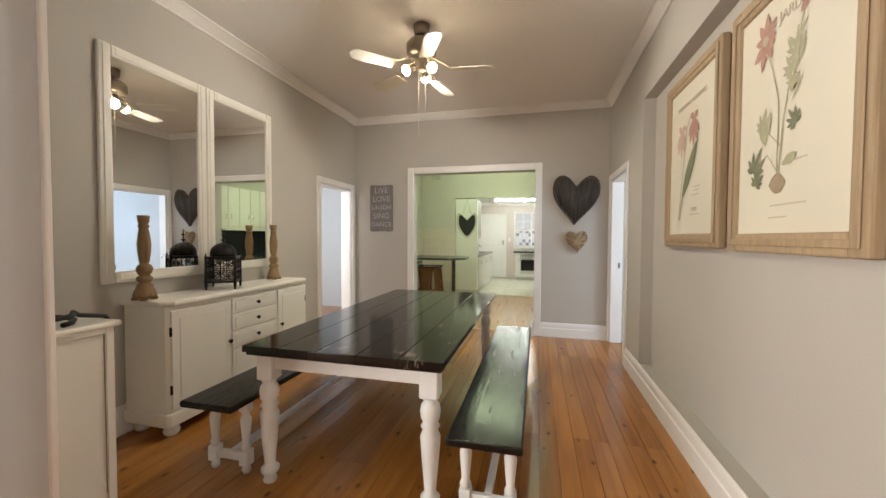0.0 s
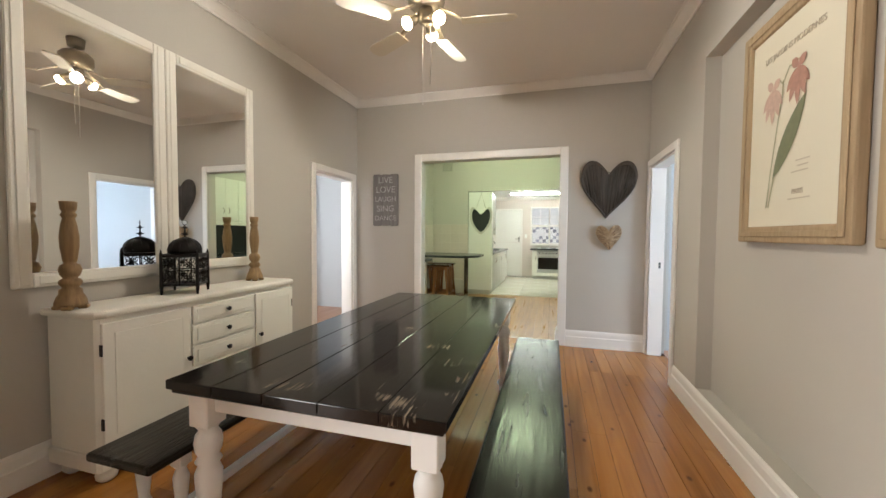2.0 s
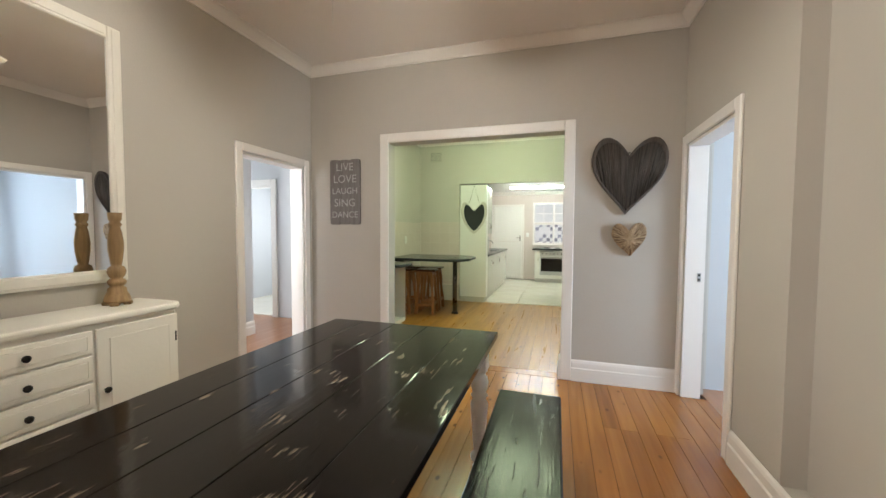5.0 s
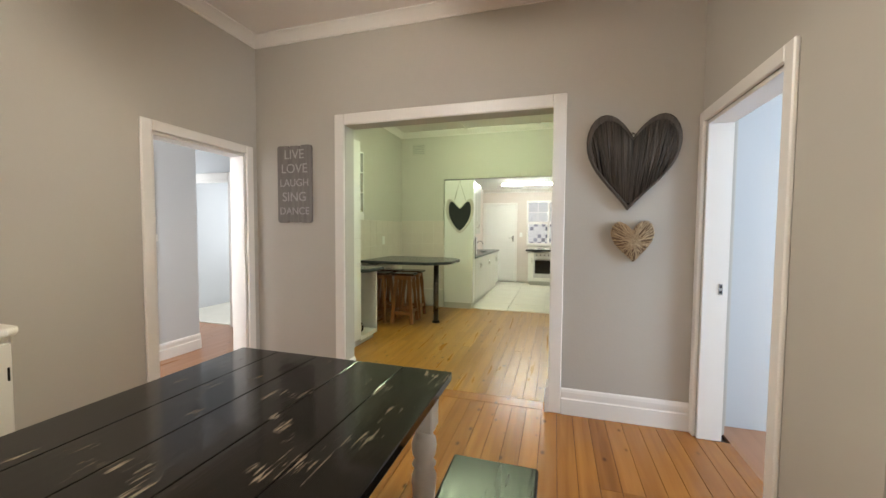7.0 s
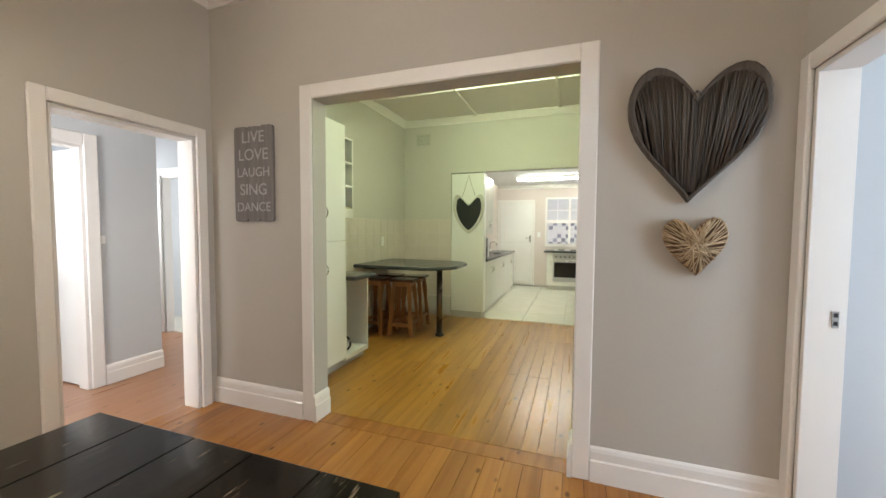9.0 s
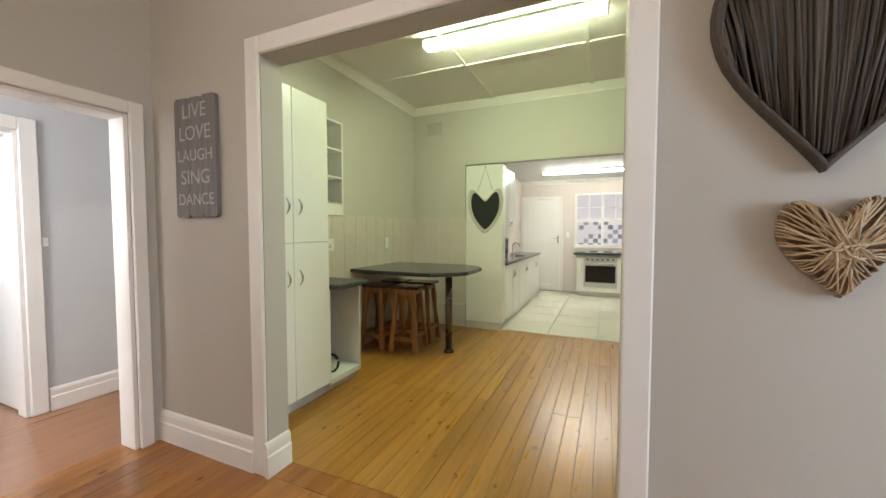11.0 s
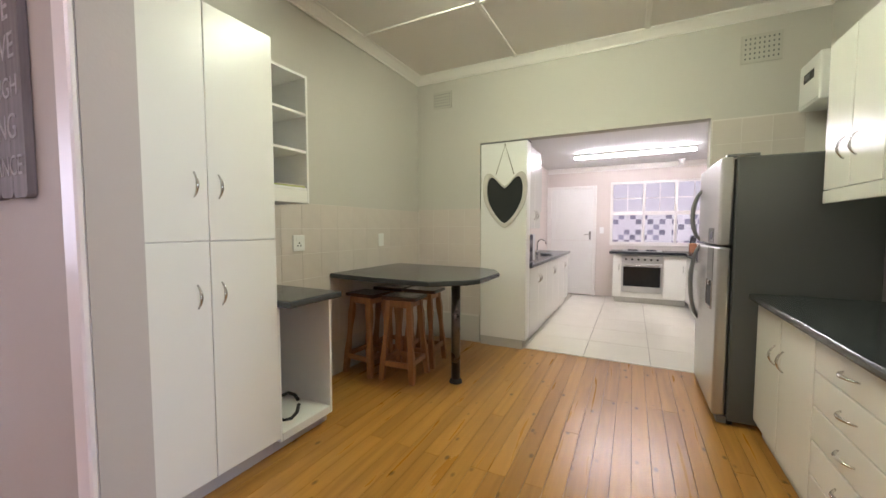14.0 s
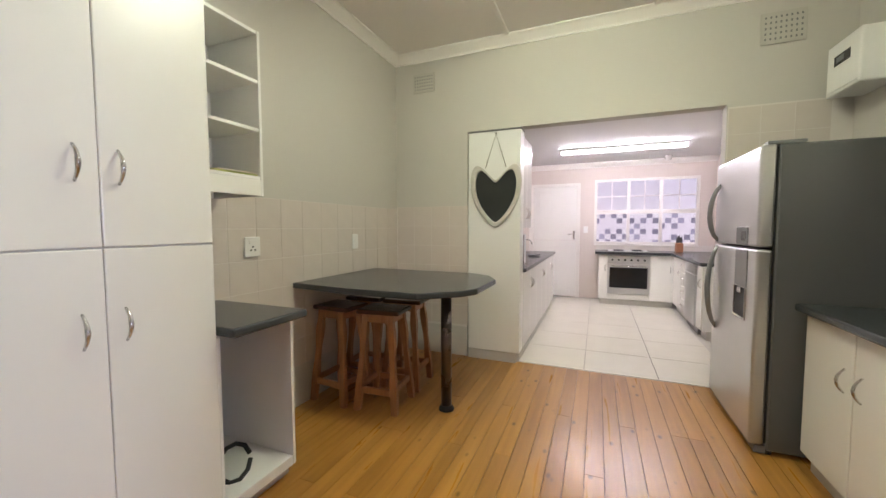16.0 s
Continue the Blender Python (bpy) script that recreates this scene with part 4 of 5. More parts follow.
def fridge():
    t = thing("fridge_freezer", pose(0.095, 7.49, 0), "tall steel fridge freezer with dark grey sides", "fridge")
    w, h = 0.82, 1.765
    part("body", boxed(0.085, 0.77, 0.004, w - 0.004, 0.03, h - 0.008, 0.008), M_FRSIDE, t, "dark grey side panel")
    up = part("freezer_door", boxed(0.0, 0.072, 0.0, w, 1.19, h - 0.006, 0.016, segs=4), M_STEEL, t)
    lo = part("fridge_door", boxed(0.0, 0.072, 0.0, w, 0.06, 1.178, 0.016, segs=4), M_STEEL, t)
    part("door_seal", boxed(0.0725, 0.0845, 0.012, w - 0.012, 0.07, h - 0.02, 0.002), M_RUBBER, t)
    for d, z0, z1 in ((up, 1.205, 1.61), (lo, 0.56, 1.165)):
        flip = d is lo
        pts = []
        for i in range(13):
            u = i / 12
            v = 1 - u if flip else u
            out = 0.062 * math.sin(3.14159 * min(1, u * 1.02)) ** 0.55
            pts.append((0.006 - out, w - 0.075 - 0.02 * v, z0 + (z1 - z0) * u))
        part("handle", tube(bmesh.new(), pts, [0.013 + 0.005 * math.sin(3.14159 * i / 12) for i in range(13)], 10), M_PANEL, d, "long curved dark steel handle")
    part("display", boxed(-0.004, 0.002, 0.14, 0.335, 1.20, 1.305, 0.003), M_GREYP, up, "dark display panel")
    part("display_window", boxed(-0.006, -0.0045, 0.17, 0.24, 1.225, 1.28, 0.001), M_BLACK, up)
    part("dispenser_panel", boxed(-0.004, 0.002, 0.13, 0.335, 0.94, 1.168, 0.003), M_PANEL, lo, "grey control panel of the dispenser")
    for a0, a1, c0, c1 in ((0.13, 0.142, 0.745, 0.936), (0.323, 0.335, 0.745, 0.936), (0.1425, 0.3225, 0.745, 0.76)):
        part("dispenser_frame", boxed(-0.008, 0.002, a0, a1, c0, c1, 0.002), M_CHROME, lo)
    part("dispenser", boxed(-0.002, 0.001, 0.1425, 0.3225, 0.7605, 0.936, 0.0005), M_RUBBER, lo, "dark water dispenser recess")
    part("spout", boxed(-0.012, -0.0025, 0.20, 0.26, 0.90, 0.936, 0.003), M_CHROME, lo)
    part("hinge_cover", boxed(0.03, 0.20, 0.01, 0.07, h - 0.0075, h + 0.012, 0.004), M_GREYP, t)
    for x in (0.10, 0.70):
        for yy in (0.06, 0.76):
            part("foot", lathe(bmesh.new(), [(0.03, 0), (0.03, 0.029)], 12, Matrix.Translation((x, yy, 0))), M_RUBBER, t)
    part("grille", boxed(0.03, 0.084, 0.01, w - 0.01, 0.012, 0.055), M_GREYP, t)


fridge()


def meter_box():
    t = thing("electricity_meter", pose(0.70, 7.97, 2.18), "white electricity meter box on the kitchen wall", "meter")
    part("case", boxed(0.0, 0.199, 0.0, 0.36, 0.0, 0.33, 0.012, segs=2), M_PLASTIC, t)
    part("display", boxed(-0.003, 0.002, 0.10, 0.27, 0.18, 0.245, 0.002), M_BLACK, t, "dark display window")
    part("meter_dial", boxed(-0.005, -0.0032, 0.16, 0.24, 0.195, 0.23, 0.0005), M_GREYP, t)
    part("lip", boxed(-0.006, 0.01, 0.02, 0.34, 0.02, 0.03, 0.002), M_PLASTIC, t)


meter_box()


def vent(x0, x1, z0, z1):
    t = thing("wall_vent", pose((x0 + x1) / 2, 8.43, (z0 + z1) / 2), "painted louvre wall vent with small holes", "vent", "kitchen wall vents")
    w, h = x1 - x0, z1 - z0
    part("frame", boxed(-w / 2, w / 2, -0.012, -0.001, -h / 2, h / 2, 0.004), M_VENT, t)
    hole = to_mesh("perforation", boxed(-w * 0.019, w * 0.019, -0.014, -0.0115, -h * 0.033, h * 0.033), M_GREYP)
    for i in range(8):
        for j in range(5):
            ob = new("perforation", hole)
            ob.parent, ob.matrix_basis = t, Matrix.Translation((-w / 2 + w * (i + 1) / 9, 0, -h / 2 + h * (j + 1) / 6))


vent(-2.52, -2.28, 2.68, 2.87), vent(0.35, 0.62, 2.64, 2.87)


def tube_light(x0, x1, y, z, material, label, r=0.055, deep=0.054):
    t = thing("fluorescent_light", pose(0, 0, 0), label, "ceiling light")
    part("base", boxed(x0 - 0.02, x1 + 0.02, y - 0.06, y + 0.06, z - 0.03, z - 0.001, 0.004), M_PLASTIC, t)
    part("diffuser", boxed(x0, x1, y - r, y + r, z - 0.031 - deep, z - 0.031, deep * 0.37, segs=3), material, t, "glowing white diffuser")
    part("end_cap", boxed(x0 - 0.02, x0 - 0.001, y - r - 0.003, y + r + 0.003, z - 0.034 - deep, z - 0.031, 0.004), M_PLASTIC, t)
    part("end_cap", boxed(x1 + 0.001, x1 + 0.02, y - r - 0.003, y + r + 0.003, z - 0.034 - deep, z - 0.031, 0.004), M_PLASTIC, t)


tube_light(-1.68, -0.17, 6.72, CEIL, M_TUBE, "lit greenish fluorescent fitting on the kitchen ceiling")
tube_light(-1.25, 0.36, 10.85, 2.46, M_TUBE2, "lit fluorescent fitting on the scullery ceiling", 0.03, 0.034)


def plate_switch(name, m, w, h, label, sockets=False):
    t = thing(name, m, label, "socket" if sockets else "switch")
    part("plate", boxed(-w / 2, w / 2, -0.012, -0.001, -h / 2, h / 2, 0.004), M_PLASTIC, t)
    if sockets:
        for dx, dz in ((-0.015, 0), (0.015, 0), (0, 0.02)):
            part("hole", lathe(bmesh.new(), [(0.006, 0.0), (0.006, 0.002)], 10, pose(dx, -0.0115, dz - 0.02, 90)), M_RUBBER, t)
        part("rocker", boxed(-0.03, -0.015, -0.016, -0.0122, 0.02, 0.045, 0.002), M_PLASTIC, t)
    else:
        part("rocker", boxed(-w * 0.16, w * 0.16, -0.016, -0.0122, -h * 0.16, h * 0.16, 0.002), M_PLASTIC, t)


plate_switch("wall_socket", pose(-2.722, 6.585, 1.187, 0, 0, 90), 0.115, 0.125, "white wall socket on the beige tiles", True)
plate_switch("wall_switch", pose(-2.722, 7.65, 1.184, 0, 0, 90), 0.085, 0.13, "white isolator switch on the beige tiles")
plate_switch("wall_switch", pose(-3.88, 4.897, 1.25, 0, 0, 90), 0.035, 0.07, "white light switch on the passage wall")
plate_switch("wall_switch", pose(-0.93, 12.25, 1.26), 0.075, 0.12, "white light switch beside the back door")


def flat_heart(bm, w, h, y0, y1, fat=2.1):
    prism(bm, heart_outline(w, h, 48, fat), y0, y1, pose(0, 0, 0, 90))
    return bm


def heart_ring(bm, w, h, iw, ih, y0, y1, fat=2.1, drop=0.0):
    """Heart-shaped frame; its back at y1, its front at y0."""
    o, i = heart_outline(w, h, 48, fat), [(x, z + drop) for x, z in heart_outline(iw, ih, 48, fat)]
    loops = [[bm.verts.new((x, y, z)) for x, z in pts] for pts, y in ((o, y1), (o, y0 + 0.008), ([(x * 0.97, z * 0.97) for x, z in o], y0), ([(x * 1.03, z * 1.03) for x, z in i], y0), (i, y0 + 0.008), (i, y1))]
    for a, c in zip(loops, loops[1:] + loops[:1]):
        for k in range(48):
            f = bm.faces.new((a[k], a[(k + 1) % 48], c[(k + 1) % 48], c[k]))
    bmesh.ops.recalc_face_normals(bm, faces=bm.faces)
    return bm


t = thing("heart_chalkboard", pose(-1.634, 8.398, 1.602), "heart-shaped blackboard with an off-white wooden frame hung by string", "chalkboard")
part("board", flat_heart(bmesh.new(), 0.44, 0.54, 0.004, 0.010, 1.3), M_CHALK, t, "matt black chalkboard")
part("frame", heart_ring(bmesh.new(), 0.495, 0.60, 0.395, 0.50, -0.026, -0.001, 1.3), M_HBFRAME, t, "off-white wooden heart frame")
part("string", tube(bmesh.new(), [(-0.10, -0.012, 0.27), (0.0, -0.006, 0.585), (0.10, -0.012, 0.27)], 0.0035), M_STRING, t)
part("nail", lathe(bmesh.new(), [(0.005, 0), (0.005, 0.01), (0.009, 0.012)], 10, pose(0, 0.002, 0.586, 90)), M_CHROME, t)

# ---- dining room furniture ----


def turned_leg(h, r):
    """Profile of a white turned leg between its square top block and the floor."""
    return [(r * 0.62, 0), (r * 0.72, h * 0.02), (r * 0.55, h * 0.06), (r * 0.9, h * 0.10), (r * 0.95, h * 0.13), (r * 0.55, h * 0.17), (r * 0.58, h * 0.2), (r * 0.8, h * 0.42), (r * 0.95, h * 0.6), (r * 0.98, h * 0.66),
            (r * 0.7, h * 0.72), (r * 0.95, h * 0.745), (r * 0.7, h * 0.78), (r * 0.92, h * 0.82), (r * 1.0, h * 0.88), (r * 0.9, h * 0.93), (r * 0.62, h * 0.96), (r * 0.9, h)]


def dining_table():
    t = thing("dining_table", pose(-0.985, 2.525, 0), "long dining table with worn black plank top and white turned legs", "table")
    w, l = 0.535, 1.09
    n = 5
    for i in range(n):
        x0, x1 = -w + 2 * w * i / n, -w + 2 * w * (i + 1) / n
        part("plank", boxed(x0 + 0.0006, x1 - 0.0006, -l, l, 0.722, 0.757, 0.0035, segs=2), M_TABLE, t)
    for s in (-1, 1):
        part("moulding", boxed(-w + 0.012, w - 0.012, s * (l - 0.02) - 0.008, s * (l - 0.02) + 0.008, 0.705, 0.7215, 0.004), M_TABLE, t)
        part("moulding", boxed(s * (w - 0.02) - 0.008, s * (w - 0.02) + 0.008, -l + 0.03, l - 0.03, 0.705, 0.7215, 0.004), M_TABLE, t)
        part("apron", boxed(-w + 0.13, w - 0.13, s * (l - 0.10) - 0.012, s * (l - 0.10) + 0.012, 0.615, 0.7215, 0.003), M_TABLEW, t)
        part("apron", boxed(s * (w - 0.085) - 0.012, s * (w - 0.085) + 0.012, -l + 0.15, l - 0.15, 0.615, 0.7215, 0.003), M_TABLEW, t)
        for sy in (-1, 1):
            cx, cy = s * (w - 0.085), sy * (l - 0.10)
            bm = box(bmesh.new(), cx - 0.045, cx + 0.045, cy - 0.045, cy + 0.045, 0.56, 0.7215, 0.005)
            lathe(bm, turned_leg(0.56, 0.05), 20, Matrix.Translation((cx, cy, 0)))
            part("leg", bm, M_TABLEW, t)


dining_table()


def bench(x):
    t = thing("dining_bench", pose(x, 2.48, 0), "long dark-stained bench on white turned legs", "bench", "benches along the dining table")
    w, l = 0.165, 1.09
    part("seat", boxed(-w, w, -l, l, 0.41, 0.445, 0.010, segs=3), M_BENCH, t, "dark-stained plank seat")
    for sy in (-1, 1):
        for sx in (-1, 1):
            cx, cy = sx * 0.105, sy * (l - 0.17)
            bm = lathe(bmesh.new(), [(0.018, 0), (0.024, 0.02), (0.018, 0.045)], 14, Matrix.Translation((cx, cy, 0)))
            box(bm, cx - 0.028, cx + 0.028, cy - 0.028, cy + 0.028, 0.045, 0.13, 0.004)
            lathe(bm, [(0.02, 0.13), (0.028, 0.15), (0.019, 0.17), (0.026, 0.25), (0.03, 0.3), (0.018, 0.335), (0.028, 0.35)], 14, Matrix.Translation((cx, cy, 0)))
            box(bm, cx - 0.028, cx + 0.028, cy - 0.028, cy + 0.028, 0.35, 0.409, 0.004)
            part("leg", bm, M_TABLEW, t)
        part("cross_rail", boxed(-0.076, 0.076, sy * (l - 0.17) - 0.014, sy * (l - 0.17) + 0.014, 0.065, 0.11, 0.003), M_TABLEW, t)
        part("apron", boxed(-0.13, 0.13, sy * (l - 0.17) - 0.03, sy * (l - 0.17) + 0.03, 0.385, 0.4095, 0.003), M_TABLEW, t)
    part("long_rail", boxed(-0.018, 0.018, -l + 0.186, l - 0.186, 0.07, 0.108, 0.003), M_TABLEW, t)
    return t


b0 = bench(-0.262)
copy_thing(b0, pose(-1.715, 2.48, 0))


def knob(parent, x, y, z):
    part("knob", lathe(bmesh.new(), [(0.006, 0), (0.006, 0.012), (0.015, 0.018), (0.016, 0.026), (0.008, 0.031)], 14, pose(x, y, z, 0, 90)), M_IRON, parent, "dark metal knob")


def sideboard():
    """Long low cupboard; local x is out from the wall."""
    t = thing("sideboard", pose(-2.70, 1.68, 0), "long white painted sideboard with two doors and four drawers", "sideboard")
    L, D, H = 1.52, 0.36, 0.86
    part("body", prism(bmesh.new(), [(0, 0.03), (D - 0.02, 0.03), (D, 0.05), (D, L - 0.05), (D - 0.02, L - 0.03), (0, L - 0.03)], 0.16, H, bevel=0.003), M_PAINTW, t)
    part("plinth", prism(bmesh.new(), [(0, 0.015), (D, 0.015), (D + 0.015, 0.035), (D + 0.015, L - 0.035), (D, L - 0.015), (0, L - 0.015)], 0.075, 0.1595, bevel=0.008), M_PAINTW, t)
    part("top", prism(bmesh.new(), [(0, 0.0), (D - 0.03, 0.0), (D + 0.005, 0.02), (D + 0.03, 0.06), (D + 0.03, L - 0.06), (D + 0.005, L - 0.02), (D - 0.03, L), (0, L)], H + 0.0005, H + 0.04, bevel=0.014), M_PAINTW, t, "thick rounded white top")
    for x in (0.06, D - 0.05):
        for y in (0.09, L - 0.09):
            part("bun_foot", lathe(bmesh.new(), [(0.03, 0), (0.045, 0.015), (0.048, 0.035), (0.04, 0.055), (0.028, 0.062), (0.035, 0.0745)], 18, Matrix.Translation((x, y, 0))), M_PAINTW, t)
    for y0, y1, ky, hy in ((0.045, 0.525, 0.50, 0.05), (1.06, 1.475, 1.09, 1.47)):
        d = part("door", boxed(D + 0.0005, D + 0.018, y0, y1, 0.19, 0.835, 0.004), M_PAINTW, t)
        part("panel", boxed(D + 0.0183, D + 0.022, y0 + 0.055, y1 - 0.055, 0.245, 0.78, 0.003), M_PAINTW, d)
        knob(d, D + 0.0183, ky, 0.52)
        for z in (0.32, 0.70):
            part("hinge", boxed(D + 0.003, D + 0.022, hy - 0.012, hy - 0.004, z - 0.03, z + 0.03, 0.002), M_IRON, d)
    for z0, z1 in ((0.72, 0.835), (0.585, 0.71), (0.45, 0.575), (0.19, 0.44)):
        d = part("drawer", boxed(D + 0.0005, D + 0.018, 0.54, 1.045, z0, z1, 0.004), M_PAINTW, t)
        part("panel", boxed(D + 0.0183, D + 0.0225, 0.565, 1.02, z0 + 0.022, z1 - 0.022, 0.004), M_PAINTW, d)
        knob(d, D + 0.0226, 0.79, (z0 + z1) / 2)


sideboard()


def candlestick(x, y, h):
    t = thing("candlestick", pose(x, y, 0.901), "turned brown wooden candlestick on the sideboard", "candlestick", "candlesticks on the sideboard")
    s = h / 0.52
    prof = [(0.070, 0.018), (0.070, 0.03), (0.062, 0.055), (0.05, 0.075), (0.048, 0.095), (0.034, 0.105), (0.046, 0.118), (0.05, 0.13), (0.044, 0.143), (0.03, 0.15), (0.042, 0.165), (0.05, 0.19), (0.042, 0.213), (0.026, 0.222), (0.03, 0.235), (0.04, 0.30), (0.042, 0.35), (0.034, 0.41), (0.026, 0.44), (0.034, 0.45), (0.034, 0.458), (0.026, 0.468), (0.034, 0.482), (0.038, 0.52), (0.03, 0.52)]
    part("stem", lathe(bmesh.new(), [(r * s * 0.88, z * s) for r, z in prof], 26), M_CANDLE, t)
    for a in range(4):
        part("foot", boxed(0.028 * s, 0.066 * s, -0.02 * s, 0.02 * s, 0, 0.0185 * s, 0.004, m=pose(0, 0, 0, 0, 0, 45 + 90 * a)), M_CANDLE, t)
    return t


candlestick(-2.54, 1.725, 0.55), candlestick(-2.56, 2.985, 0.53)


def lantern():
    """Pierced metal lantern: flower fretwork walls on tapered legs, a ribbed dome and a ringed finial."""
    t = thing("metal_lantern", pose(-2.50, 2.32, 0.901, 0, 0, 32), "black pierced metal lantern with a dome on the sideboard", "lantern")
    s = 0.10
    for x in (-s, s):
        for y in (-s, s):
            bm = lathe(bmesh.new(), [(0.007, 0), (0.013, 0.06), (0.011, 0.075), (0.010, 0.255), (0.006, 0.27), (0.003, 0.285)], 8, Matrix.Translation((x, y, 0)))
            part("corner_post", bm, M_IRON, t)
    for k in range(4):
        bm, q = bmesh.new(), pose(0, 0, 0, 0, 0, 90 * k)
        for z, th in ((0.052, 0.014), (0.148, 0.006), (0.236, 0.014)):
            box(bm, -s, s, s - 0.003, s + 0.003, z, z + th, m=q)
        box(bm, -0.004, 0.004, s - 0.003, s + 0.003, 0.062, 0.24, m=q)
        for cx in (-s / 2, s / 2):
            for cz in (0.107, 0.195):
                for a in range(4):
                    d = 0.7854 + a * 1.5708
                    ux, uz = math.cos(d), math.sin(d)
                    tube(bm, [q @ Vector((cx + ux * r - uz * v, s, cz + uz * r + ux * v)) for r, v in ((0.004, 0), (0.025, 0.013), (0.050, 0), (0.025, -0.013), (0.004, 0))], 0.0045, 5)
                tube(bm, [q @ Vector((cx + 0.008 * math.cos(u * 1.0472), s, cz + 0.008 * math.sin(u * 1.0472))) for u in range(7)], 0.005, 5)
        part("fretwork_panel", bm, M_IRON, t)
    part("floor_plate", boxed(-s + 0.006, s - 0.006, -s + 0.006, s - 0.006, 0.054, 0.064), M_IRON, t)
    part("roof_plate", box(bmesh.new(), -s - 0.008, s + 0.008, -s - 0.008, s + 0.008, 0.2505, 0.258, 0.002), M_IRON, t)
    dome = [(0.092, 0.2585), (0.094, 0.285), (0.085, 0.315), (0.062, 0.342), (0.032, 0.356), (0.010, 0.364)]
    d = part("dome", lathe(bmesh.new(), dome, 20), M_IRON, t)
    for k in range(12):
        a = k * 0.5236
        part("dome_rib", tube(bmesh.new(), [(r * 1.015 * math.cos(a), r * 1.015 * math.sin(a), z) for r, z in dome], 0.0032, 5), M_IRON, d)
    part("finial", lathe(bmesh.new(), [(0.005, 0.3645), (0.005, 0.378), (0.026, 0.386), (0.005, 0.396), (0.004, 0.422), (0.020, 0.429), (0.004, 0.437), (0.004, 0.447)], 14), M_IRON, t)
    part("ring", tube(bmesh.new(), [(0.016 * math.cos(a * 0.6283), 0, 0.462 + 0.016 * math.sin(a * 0.6283)) for a in range(11)], 0.0022, 6), M_IRON, t)


lantern()


def framed_mirror(y0, y1, z0, z1, group):
    t = thing("wall_mirror", pose(-2.718, (y0 + y1) / 2, z0), "tall rectangular mirror in a white moulded frame", "mirror", group)
    w, h, f = (y1 - y0) / 2, z1 - z0, 0.075
    part("glass", boxed(0.004, 0.016, -w + f * 0.8, w - f * 0.8, f * 0.8, h - f * 0.8), M_MIRROR, t, "silvered mirror glass")
    for a0, a1, c0, c1 in ((-w, -w + f, 0, h), (w - f, w, 0, h), (-w + f, w - f, 0, f), (-w + f, w - f, h - f, h)):
        bm = boxed(0, 0.030, a0, a1, c0, c1, 0.006)
        d = 0.02
        box(bm, 0.0298, 0.038, a0 + d, a1 - d * 0.6, c0 + d * 0.7, c1 - d * 0.7, 0.004)
        part("frame_rail", bm, M_PAINTW, t)


framed_mirror(1.58, 2.355, 1.01, 2.535, "pair of mirrors above the sideboard")
framed_mirror(2.36, 3.13, 1.02, 2.535, "pair of mirrors above the sideboard")


def side_cabinet():
    """Cabinet against the wall, its panelled front to the room."""
    t = thing("painted_cabinet", pose(-2.70, 0.80, 0), "distressed white cabinet standing beside the sideboard", "cabinet")
    D, L, H = 0.69, 0.37, 0.89
    part("body", boxed(0, D, 0, L, 0.0, H, 0.004), M_PAINTW, t)
    part("stile", boxed(D + 0.0005, D + 0.012, L - 0.035, L, 0, H, 0.003), M_PAINTW, t)
    part("stile", boxed(D + 0.0005, D + 0.012, 0, 0.035, 0, H, 0.003), M_PAINTW, t)
    part("rail", boxed(D + 0.0005, D + 0.012, 0.0355, L - 0.0355, H - 0.03, H, 0.003), M_PAINTW, t)
    part("worn_edge", boxed(D + 0.0005, D + 0.0035, L - 0.040, L - 0.0355, 0.1, H - 0.0305, 0.001), M_WEAR, t, "rubbed brown paint edge")
    part("top", boxed(-0.0, D + 0.03, -0.03, L + 0.025, H + 0.0005, H + 0.026, 0.008, segs=2), M_PAINTW, t)
    k = thing("coiled_strap", pose(-2.03, 1.05, 0.9175), "black coiled strap lying on the painted cabinet", "strap")
    pts = [(-0.12 + 0.12 * math.cos(a * 0.5), -0.06 + 0.09 * math.sin(a * 0.5), 0.012 + 0.0025 * a) for a in range(16)] + [(-0.08, 0.05, 0.03), (-0.05, 0.10, 0.02), (-0.05, 0.135, 0.013), (-0.05, 0.158, -0.02), (-0.05, 0.165, -0.07), (-0.05, 0.158, -0.11), (-0.05, 0.148, -0.08)]
    part("band", tube(bmesh.new(), pts, 0.011, 6), M_RUBBER, k)


side_cabinet()


def leaf_shape(spec, x, z, length, width, angle, y, n=7):
    """Flat pointed leaf or petal in the x-z plane."""
    bm = bmesh.new()
    ca, sa = math.cos(angle), math.sin(angle)
    side = []
    for s in (1, -1):
        for i in range(n + 1) if s == 1 else range(n - 1, 0, -1):
            u = i / n
            v = s * width / 2 * math.sin(3.14159 * u) ** 0.8
            side.append(bm.verts.new((x + ca * u * length - sa * v, y, z + sa * u * length + ca * v)))
    bm.faces.new(side)
    part(spec[1], bm, spec[2], spec[0])


def ribbon(bm, pts, w, y):
    """Flat stem along points in x-z."""
    prev = None
    for i, (x, z) in enumerate(pts):
        x2, z2 = pts[min(i + 1, len(pts) - 1)]
        x1, z1 = pts[max(i - 1, 0)]
        dx, dz = x2 - x1, z2 - z1
        d = math.hypot(dx, dz) or 1
        cur = [bm.verts.new((x - dz / d * w / 2, y, z + dx / d * w / 2)), bm.verts.new((x + dz / d * w / 2, y, z - dx / d * w / 2))]
        if prev:
            bm.faces.new((prev[0], prev[1], cur[1], cur[0]))
        prev = cur


